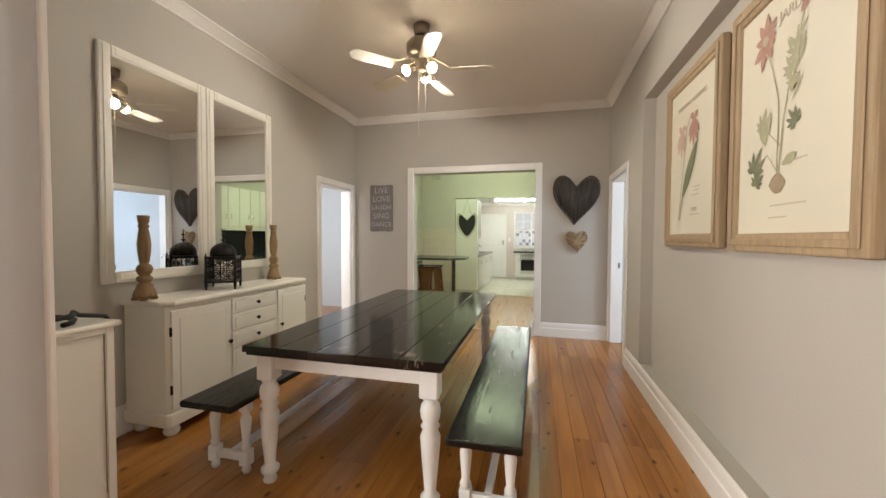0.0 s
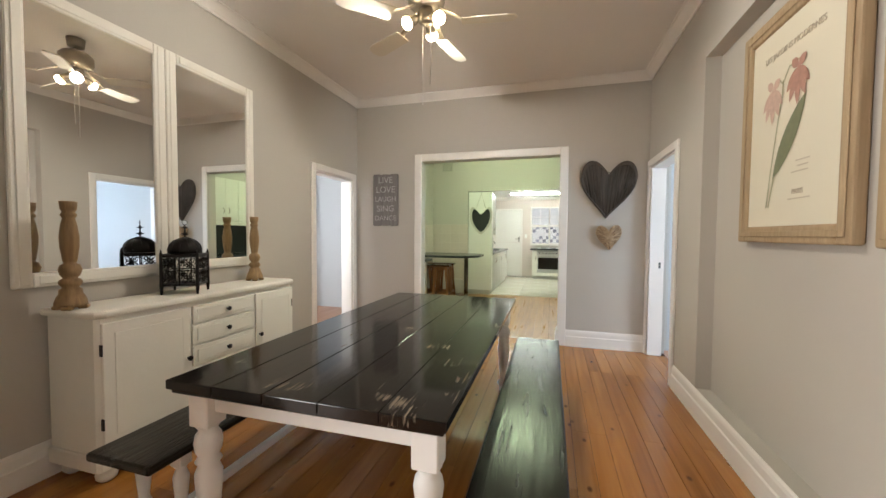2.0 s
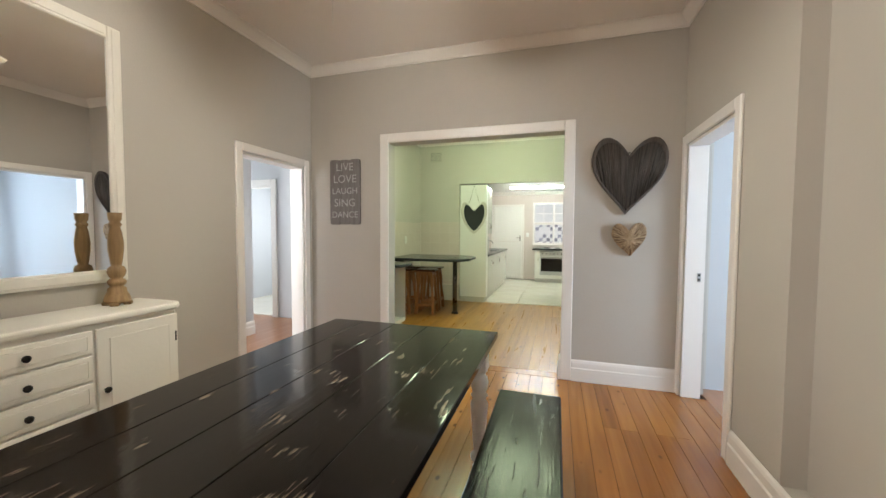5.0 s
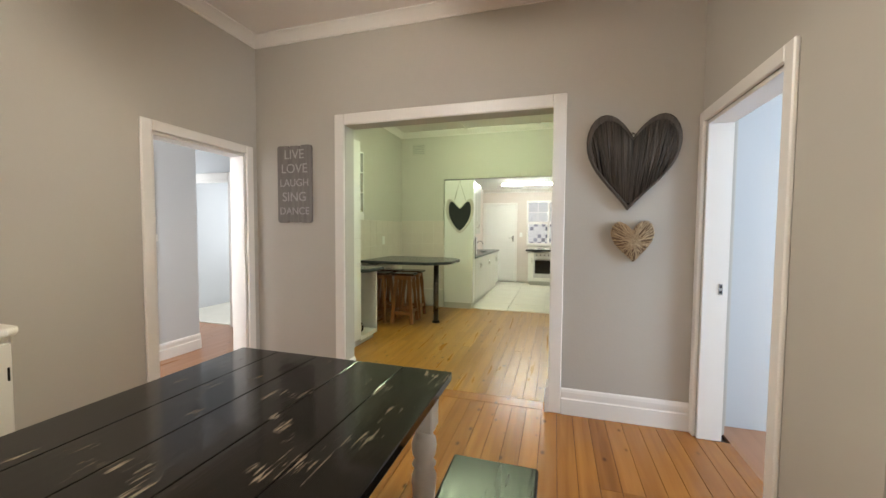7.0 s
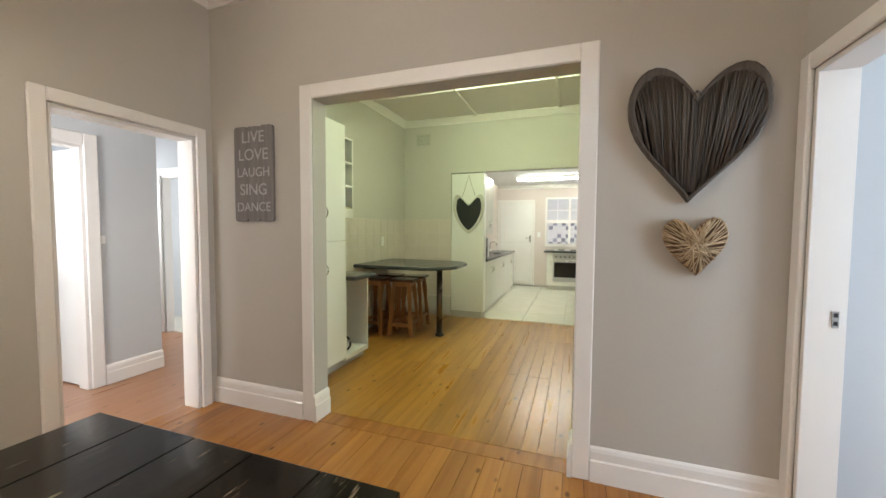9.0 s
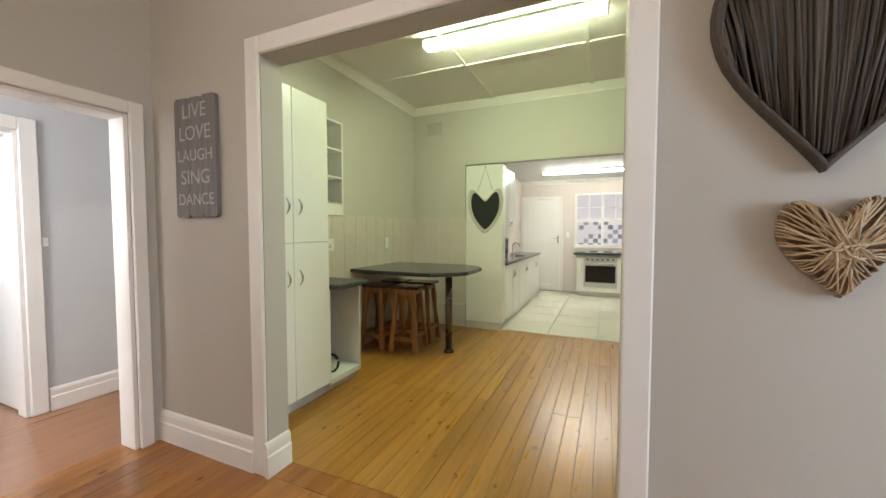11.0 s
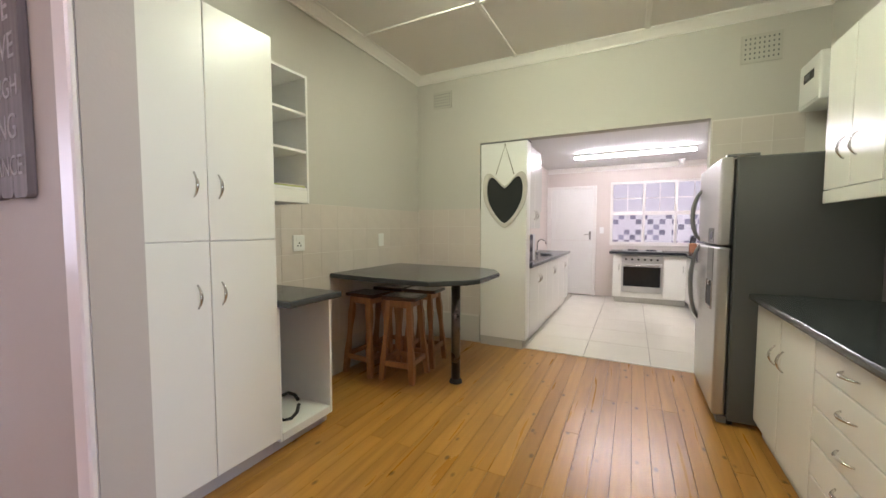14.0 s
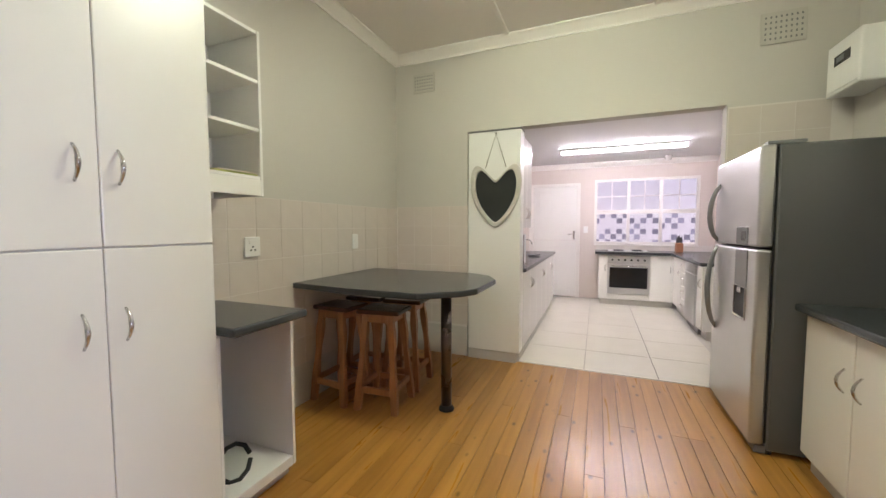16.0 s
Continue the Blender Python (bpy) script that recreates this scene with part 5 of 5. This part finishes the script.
def botanical(y0, y1, z0, z1, kind, label):
    """Framed print on the recess wall; local x runs to the viewer's right, y into the wall."""
    w, h, f = (y1 - y0) / 2, (z1 - z0) / 2, 0.085
    t = thing("framed_print", pose(0.905, (y0 + y1) / 2, (z0 + z1) / 2, 0, 0, -90), label, "picture", "botanical prints in the recess")
    part("backing", boxed(-w + 0.01, w - 0.01, 0.022, 0.044, -h + 0.01, h - 0.01), M_FRAMED, t)
    for a0, a1, c0, c1 in ((-w, -w + f, -h, h), (w - f, w, -h, h), (-w + f, w - f, -h, -h + f), (-w + f, w - f, h - f, h)):
        part("frame_rail", boxed(a0, a1, -0.006, 0.040, c0, c1, 0.01, segs=2), M_FRAME, t)
    for a0, a1, c0, c1 in ((-w + 0.03, -w + 0.06, -h + 0.03, h - 0.03), (w - 0.06, w - 0.03, -h + 0.03, h - 0.03), (-w + 0.06, w - 0.06, -h + 0.03, -h + 0.06), (-w + 0.06, w - 0.06, h - 0.06, h - 0.03)):
        part("frame_bead", boxed(a0, a1, -0.014, -0.0062, c0, c1, 0.0035), M_FRAME, t)
    part("paper", boxed(-w + f, w - f, 0.010, 0.0215, -h + f, h - f), M_PAPER, t)
    yy = 0.0075
    st = bmesh.new()
    bulb = (t, "corm", M_CORM)
    lf, pale, fl, fl2 = (t, "leaf", M_LEAF), (t, "leaf", M_LEAF2), (t, "petal", M_PETAL), (t, "petal", M_PETAL2)
    if kind == 1:
        ribbon(st, [(-0.13, -0.40), (-0.10, -0.22), (-0.06, -0.02), (-0.02, 0.16), (-0.02, 0.22)], 0.010, yy)
        ribbon(st, [(-0.11, -0.40), (-0.07, -0.25), (-0.03, -0.1)], 0.012, yy)
        ribbon(st, [(-0.02, 0.20), (0.03, 0.27), (0.09, 0.25)], 0.008, yy), ribbon(st, [(-0.02, 0.20), (-0.06, 0.24), (-0.09, 0.2)], 0.008, yy)
        leaf_shape(lf, -0.08, -0.26, 0.44, 0.10, 0.98, yy - 0.0006)
        for cx, cz, m_ in ((-0.10, 0.20, fl2), (0.10, 0.24, fl)):
            for a, ln in ((-2.3, 0.15), (-1.95, 0.19), (-1.57, 0.21), (-1.2, 0.19), (-0.85, 0.15), (0.6, 0.08), (2.4, 0.08)):
                leaf_shape(m_, cx, cz, ln * 0.85, 0.046, a, yy - 0.0012 - 0.0002 * abs(a))
        lettering("lettering", "LES JARDINS MODERNES", 0.042, pose(0, yy, h - f - 0.13, 90), M_INK, t)
        lettering("lettering", "PARIS", 0.034, pose(0.08, yy, -0.34, 90), M_INK, t)
        bars = [(0.11, -0.20, 0.10), (0.11, -0.225, 0.08), (0.09, -0.25, 0.12), (0.09, -0.375, 0.16)]
    else:
        ribbon(st, [(-0.04, -0.28), (-0.02, -0.05), (0.03, 0.16), (0.06, 0.30)], 0.010, yy), ribbon(st, [(-0.05, -0.28), (-0.05, 0.05), (-0.10, 0.20), (-0.15, 0.31)], 0.007, yy)
        ribbon(st, [(0.03, 0.16), (0.07, 0.28), (0.09, 0.35)], 0.006, yy), ribbon(st, [(-0.05, -0.24), (-0.12, -0.16), (-0.20, -0.20)], 0.006, yy), ribbon(st, [(-0.03, -0.14), (-0.10, -0.08), (-0.15, -0.02)], 0.006, yy)
        for a, ln in ((0.1, 0.07), (0.8, 0.10), (1.5, 0.12), (2.1, 0.10), (2.9, 0.08), (3.8, 0.11), (4.5, 0.13), (5.2, 0.10), (5.9, 0.07)):
            leaf_shape(fl, -0.15, 0.34, ln, 0.038, a, yy - 0.001 - 0.0001 * a)
        leaf_shape(fl2, 0.07, 0.34, 0.12, 0.055, 0.75, yy - 0.001), leaf_shape(fl, 0.075, 0.335, 0.09, 0.03, 0.95, yy - 0.0016), leaf_shape(pale, -0.175, 0.34, 0.05, 0.045, 0.0, yy - 0.003)
        for cx, cz, sc, m_ in ((0.03, 0.14, 0.8, pale), (0.07, 0.20, 1.0, pale), (0.05, 0.08, 0.7, pale), (-0.16, -0.04, 0.9, pale), (-0.22, -0.22, 1.15, lf), (-0.20, -0.28, 0.8, lf), (0.06, -0.07, 0.75, lf)):
            for k in range(7):
                a = 0.3 + k * 0.55 + cx * 4
                leaf_shape(m_, cx, cz, (0.05, 0.07, 0.09, 0.105, 0.085, 0.07, 0.05)[k] * sc, 0.022 * sc, a, yy - 0.0008 - 0.0001 * k)
        for u in range(5):
            leaf_shape(pale, 0.03 + 0.012 * (u % 2), 0.02 + 0.055 * u, 0.11, 0.016, (0.9, 2.2)[u % 2] - 0.06 * u, yy - 0.0005 - 0.0001 * u)
        leaf_shape(pale, -0.13, -0.12, 0.14, 0.06, 1.9, yy - 0.0004), leaf_shape(pale, -0.15, -0.10, 0.13, 0.05, 1.2, yy - 0.0006)
        leaf_shape(pale, -0.02, -0.22, 0.10, 0.04, 0.35, yy - 0.0007), leaf_shape(bulb, -0.10, -0.295, 0.11, 0.085, 0.05, yy - 0.001)
        lettering("lettering", "LES JARDINS", 0.060, pose(0, yy, h - f - 0.11, 90), M_INK, t)
        bars = [(0.06, -0.215, 0.14), (0.02, -0.385, 0.22), (-0.04, -0.435, 0.12)]
    part("stem", st, M_LEAF2, t)
    if kind == 1:   # the plant stands off centre on its sheet
        for ob in t.children:
            if ob.name.startswith(("leaf", "petal", "stem")):
                ob.location.x -= 0.045
    for x, z, ln in bars:
        part("print_line", boxed(x - ln / 2, x + ln / 2, yy, yy + 0.001, z, z + 0.006), M_INK, t)


botanical(2.18, 3.06, 1.265, 2.43, 1, "framed botanical print of a red lily in pale wood")
botanical(1.215, 2.08, 1.258, 2.425, 2, "framed botanical print of a red anemone in pale wood")


def word_sign():
    t = thing("word_sign", pose(-2.29, 4.985, 1.745), "weathered grey plank sign with five worn words", "sign")
    for i in range(3):
        x0 = -0.178 + 0.1187 * i
        r = 0.022
        bm = bmesh.new()
        hw, hh = 0.0585, 0.342 - 0.003 * (i % 2)
        pts = []
        for cx, cz, a0 in ((hw, hh, 0), (-hw, hh, 90), (-hw, -hh, 180), (hw, -hh, 270)):
            for k in range(4):
                a = radians(a0 + 30 * k)
                pts.append((cx - math.copysign(r, cx) + r * math.cos(a), cz - math.copysign(r, cz) + r * math.sin(a)))
        prism(bm, pts, -0.012, 0.010, pose(x0 + 0.0593, 0, 0, 90))
        part("plank", bm, M_SIGN, t)
    for w, z in (("LIVE", 0.26), ("LOVE", 0.135), ("LAUGH", 0.01), ("SING", -0.115), ("DANCE", -0.24)):
        lettering("lettering", w, 0.115 if len(w) == 4 else 0.092, pose(0, -0.0115, z, 90), M_SIGNTXT, t)


word_sign()


def clip_heart(x, w, h):
    """Bottom and top of the heart along the upright line at x."""
    pts = heart_outline(w, h, 160)
    zs = []
    for (xa, za), (xb, zb) in zip(pts, pts[1:] + pts[:1]):
        if (xa - x) * (xb - x) <= 0 and xa != xb:
            zs.append(za + (zb - za) * (x - xa) / (xb - xa))
    return (min(zs), max(zs)) if len(zs) > 1 else None


def twig_heart():
    t = thing("twig_heart", pose(0.428, 4.998, 1.81, 0, 2.5), "large charcoal wooden heart filled with upright twigs", "wall decoration")
    W, H = 0.585, 0.655
    part("frame", heart_ring(bmesh.new(), W, H, W * 0.90, H * 0.885, -0.048, -0.003, drop=-0.008), M_HEART, t, "bent charcoal bark band round the edge")
    part("back_board", flat_heart(bmesh.new(), W * 0.93, H * 0.93, 0.004, 0.012), M_IRON, t)
    rng = random.Random(4)
    n = 96
    starts = []
    for i in range(n):
        x = -W * 0.462 + W * 0.924 * (i + 0.5) / n
        zz = clip_heart(x, W * 0.935, H * 0.92)
        if zz and zz[1] - zz[0] > 0.05:
            starts.append((x, zz[1]))
    rim = [p for p in heart_outline(W * 0.93, H * 0.915, 160) if -0.20 * H < p[1] < 0.30 * H and abs(p[0]) > 0.15 * W]
    starts += rim[::2]
    for x, top in starts:
        tip = -H * 0.43
        low = rng.uniform(0.42, 0.62)
        ex, ez = x, top - 0.02
        for k in range(1, 60):
            u = k / 60
            px, pz = x * (1 - u * (1 - low)), top + (tip - top) * u
            lim = clip_heart(px, W * 0.935, H * 0.92)
            if k > 3 and (not lim or pz < lim[0]):
                break
            ex, ez = px, pz
        y = -0.028 - rng.random() * 0.016
        jit = rng.uniform(-0.004, 0.004)
        part("twig", tube(bmesh.new(), [(x, y, top), ((x + ex) / 2 + jit, y - 0.006, (top + ez) / 2), (ex, y, ez)], [0.0036 + rng.random() * 0.0012, 0.004 + rng.random() * 0.0012, 0.003], 6), M_HEART, t)
    for a, dx in ((0.5, -0.03), (2.4, 0.012)):
        part("binding", tube(bmesh.new(), [(dx, -0.058, H * 0.27), (dx + 0.035 * math.cos(a), -0.066, H * 0.27 + 0.02 * math.sin(a))], 0.004, 6), M_HEART, t)


def cane_heart():
    t = thing("cane_heart", pose(0.452, 4.998, 1.272, 0, -3), "small heart wound from natural cane strips", "wall decoration")
    W, H = 0.27, 0.285
    part("core", flat_heart(bmesh.new(), W * 0.9, H * 0.9, 0.004, 0.03), M_CORE, t, "shaded brown core behind the winding")
    part("rim", heart_ring(bmesh.new(), W * 0.97, H * 0.97, W * 0.86, H * 0.86, -0.04, -0.003), M_CORE, t)
    rng = random.Random(7)
    o = heart_outline(W, H, 120)
    for i in range(92):
        x, z = o[(i * 13) % 120]
        if z < -H * 0.45:
            continue
        u, v = rng.uniform(-1, 1), rng.uniform(-1, 1)
        cx, cz = -x * 0.22 + 0.03 * u, -0.01 - z * 0.2 + 0.028 * v
        y = -0.050 - rng.random() * 0.012
        part("cane_strip", tube(bmesh.new(), [(x * 0.96, -0.006, z * 0.96), (x * 1.01, -0.024, z * 1.01), (x * 0.93, y + 0.006, z * 0.93), (cx, y - 0.006, cz)], 0.0028 + 0.0006 * v, 5), M_CANE, t)


twig_heart(), cane_heart()


def ceiling_fan():
    t = thing("ceiling_fan", pose(-1.0, 2.84, 0), "five-bladed ceiling fan with lit spot lamps", "ceiling fan")
    part("canopy", lathe(bmesh.new(), [(0.04, 2.985), (0.06, 2.995), (0.068, 3.068)], 24), M_FANMETAL, t)
    part("rod", lathe(bmesh.new(), [(0.02, 2.955), (0.02, 2.9845)], 12), M_FANMETAL, t)
    part("motor", lathe(bmesh.new(), [(0.05, 2.80), (0.11, 2.815), (0.125, 2.84), (0.125, 2.91), (0.1, 2.94), (0.03, 2.9545)], 28), M_FANMETAL, t)
    part("switch_cup", lathe(bmesh.new(), [(0.025, 2.70), (0.05, 2.71), (0.055, 2.76), (0.045, 2.7995)], 20), M_FANMETAL, t)
    for k in range(5):
        a = radians(8 + 72 * k)
        q = Matrix.Rotation(a, 4, "Z")
        bl = part("blade", prism(bmesh.new(), [(0.24, -0.055), (0.53, -0.066), (0.58, -0.05), (0.60, 0.0), (0.58, 0.05), (0.53, 0.066), (0.24, 0.055)], -0.004, 0.004, q @ Matrix.Translation((0, 0, 2.705)) @ Matrix.Rotation(radians(11), 4, "X")), M_BLADE, t)
        part("blade_arm", box(bmesh.new(), 0.09, 0.28, -0.018, 0.018, -0.003, 0.003, 0.002, m=q @ Matrix.Translation((0, 0, 2.845)) @ Matrix.Rotation(radians(27.5), 4, "Y")), M_FANMETAL, bl)
    for k in range(3):
        a = radians(-150 + 120 * k)
        q = Matrix.Translation((0.10 * math.cos(a), 0.10 * math.sin(a), 2.705)) @ Matrix.Rotation(a, 4, "Z") @ Matrix.Rotation(radians(120), 4, "Y")
        sp = part("spot_lamp", lathe(bmesh.new(), [(0.018, -0.06), (0.028, -0.04), (0.034, 0.012)], 18, q), M_FANMETAL, t)
        part("bulb", lathe(bmesh.new(), [(0.033, 0.0125), (0.042, 0.030), (0.036, 0.05), (0.012, 0.062)], 16, q), M_BULB, sp, "glowing warm bulb")
    for x, z in ((-0.02, 2.17), (0.03, 2.30)):
        part("pull_cord", tube(bmesh.new(), [(x, 0.0, 2.70), (x * 1.3, 0.0, 2.45), (x, 0, z)], 0.003, 6), M_PLASTIC, t)


ceiling_fan()

# ---- bedroom and lounge openings ----


def plain_window(name, m, w, h, cols, label):
    t = thing(name, m, label, "window", kind="structure")
    for a0, a1, c0, c1 in ((0, 0.06, 0, h), (w - 0.06, w, 0, h), (0.06, w - 0.06, 0, 0.06), (0.06, w - 0.06, h - 0.06, h)):
        part("window_frame", boxed(a0, a1, 0, 0.05, c0, c1, 0.003), M_TRIM, t)
    for i in range(1, cols):
        part("mullion", boxed(w * i / cols - 0.02, w * i / cols + 0.02, 0.002, 0.048, 0.0605, h - 0.0605, 0.003), M_TRIM, t)
    part("pane", boxed(0.061, w - 0.061, 0.022, 0.026, 0.061, h - 0.061), M_GLASS, t).visible_shadow = False


plain_window("window_2", pose(3.58, 2.8, 0.7, 0, 0, 90), 1.6, 1.6, 3, "white framed bedroom window letting in daylight")
# lounge window is unseen, added to go with the fill lamp there
plain_window("window_3", pose(-3.5, -2.2, 0.75, 0, 0, 90), 2.0, 1.5, 3, "unseen white framed window added round the lounge fill lamp")


def curtain(y0, y1):
    t = thing("curtain", pose(3.27, y0, 0.25), "pale sheer curtain beside the bedroom window", "curtain", "bedroom curtains")
    bm = bmesh.new()
    n = 28
    rows = []
    for z in (0.0, 2.15):
        rows.append([bm.verts.new((0.035 * math.sin(i * 1.35), (y1 - y0) * i / n, z)) for i in range(n + 1)])
    for i in range(n):
        bm.faces.new((rows[0][i], rows[0][i + 1], rows[1][i + 1], rows[1][i])).smooth = True
    bmesh.ops.solidify(bm, geom=list(bm.faces), thickness=0.004)
    part("cloth", bm, M_CURTAIN, t)
    part("rod", tube(bmesh.new(), [(0, -0.05, 2.17), (0, y1 - y0 + 0.05, 2.17)], 0.012), M_CHROME, t)
    part("bracket", boxed(0, 0.228, 0.1, 0.12, 2.16, 2.18), M_CHROME, t)


curtain(2.55, 3.15), curtain(4.1, 4.7)

# ---- tiles and floorboards ----
rng = random.Random(11)


def boards(x0, x1, y0, y1, width, floor_ob, material, name="floorboard"):
    """Tongue-and-groove boards along y, laid in random lengths."""
    meshes = {}
    x = x0
    while x < x1 - 0.02:
        w = min(width, x1 - x)
        y = y0
        first = True
        while y < y1 - 0.01:
            ln = rng.choice([1.2, 1.8, 2.4]) if first else rng.choice([1.8, 2.4, 3.0])
            first = False
            ln = min(ln, y1 - y)
            if y1 - (y + ln) < 0.5:
                ln = y1 - y
            key = (round(w, 3), round(ln, 2))
            if key not in meshes:
                meshes[key] = to_mesh("floorboard", boxed(-w / 2 + 0.0012, w / 2 - 0.0012, 0.0006, ln - 0.0006, -0.02, 0.0, 0.0003), material)
            ob = new(name, meshes[key])
            ob.parent, ob.matrix_basis = floor_ob, Matrix.Translation((x + w / 2, y, 0.0))
            y += ln
        x += w


fl = bpy.data.objects["floor"]
boards(-2.72, 0.95, 0.6, 5.0, 0.108, fl, M_FLOOR)
boards(-2.73, 0.9, 5.14, 8.46, 0.098, fl, M_FLOORK)
sill = new("threshold_board", to_mesh("threshold_board", boxed(-1.788, -0.087, 5.003, 5.137, -0.02, 0.001, 0.002), M_FLOOR))
sill.parent = fl
sd = new("threshold_board", to_mesh("threshold_board", boxed(0.951, 1.04, 4.083, 4.9, -0.02, 0.001, 0.002), M_FLOOR))
sd.parent = fl
ww = new("threshold_board", to_mesh("threshold_board", boxed(-2.88, -2.721, 4.073, 4.843, -0.02, 0.001, 0.002), M_FLOOR))
ww.parent = fl


def tiles(parent, me, places, name="tile"):
    for p in places:
        ob = new(name, me)
        ob.parent, ob.matrix_basis = parent, Matrix.Translation(p)


TF = to_mesh("tile", boxed(-0.2975, 0.2975, -0.2975, 0.2975, -0.01, 0.004, 0.0015), M_TILE)
tiles(bpy.data.objects["floor_scullery"], TF, [(-1.12 + 0.6 * i - 0.6, 8.765 + 0.6 * j, 0) for i in range(4) for j in range(6)])
S = 0.2
bed = setting("tile_bed", boxed(-2.7295, -2.7265, 5.937, 8.43, 0.3, 1.50), M_WGROUT, "beige square wall tiles behind the breakfast bar", "tiles")
TW = to_mesh("tile", boxed(-0.0015, 0.0012, -S / 2 + 0.002, S / 2 - 0.002, -S / 2 + 0.002, S / 2 - 0.002, 0.001), M_WTILE)
tiles(bed, TW, [(-2.7255, 8.325 - S * i, 1.40 - S * j) for i in range(12) for j in range(6)])
bed = setting("tile_bed", boxed(-2.7264, -1.935, 8.4265, 8.4295, 0.3, 1.52), M_WGROUT, "beige square wall tiles beside the tall cupboard", "tiles")
TB = to_mesh("tile", boxed(-S / 2 + 0.002, S / 2 - 0.002, -0.0012, 0.0015, -S / 2 + 0.002, S / 2 - 0.002, 0.001), M_WTILE)
tiles(bed, TB, [(-2.62 + S * i, 8.4255, 1.42 - S * j) for i in range(4) for j in range(6)])
bed = setting("tile_bed", boxed(0.175, 0.899, 8.4265, 8.4295, 0.3, 2.22), M_WGROUT, "beige square wall tiles behind the fridge", "tiles")
tiles(bed, TB, [(0.28 + S * i, 8.4255, 2.11 - S * j) for i in range(3) for j in range(9)])
bed = setting("tile_bed", boxed(-0.74, 1.049, 12.2465, 12.2495, 0.86, 0.995), M_WGROUT, "pale tiles below the window", "tiles")
MO = to_mesh("tile", boxed(-0.055, 0.055, -0.006, 0.0, -0.055, 0.055, 0.002), M_OUTTILE)
MOW = to_mesh("tile", boxed(-0.055, 0.055, -0.006, 0.0, -0.055, 0.055, 0.002), M_OUTW)
for i in range(18):
    for j in range(6):
        if rng.random() < 0.75:
            ob = new("tile", MO if (i + j) % 2 == 0 else MOW)
            ob.parent, ob.matrix_basis = bpy.data.objects["yard_wall"], Matrix.Translation((-0.75 + 0.115 * i, -0.001, 1.1 + 0.115 * j))
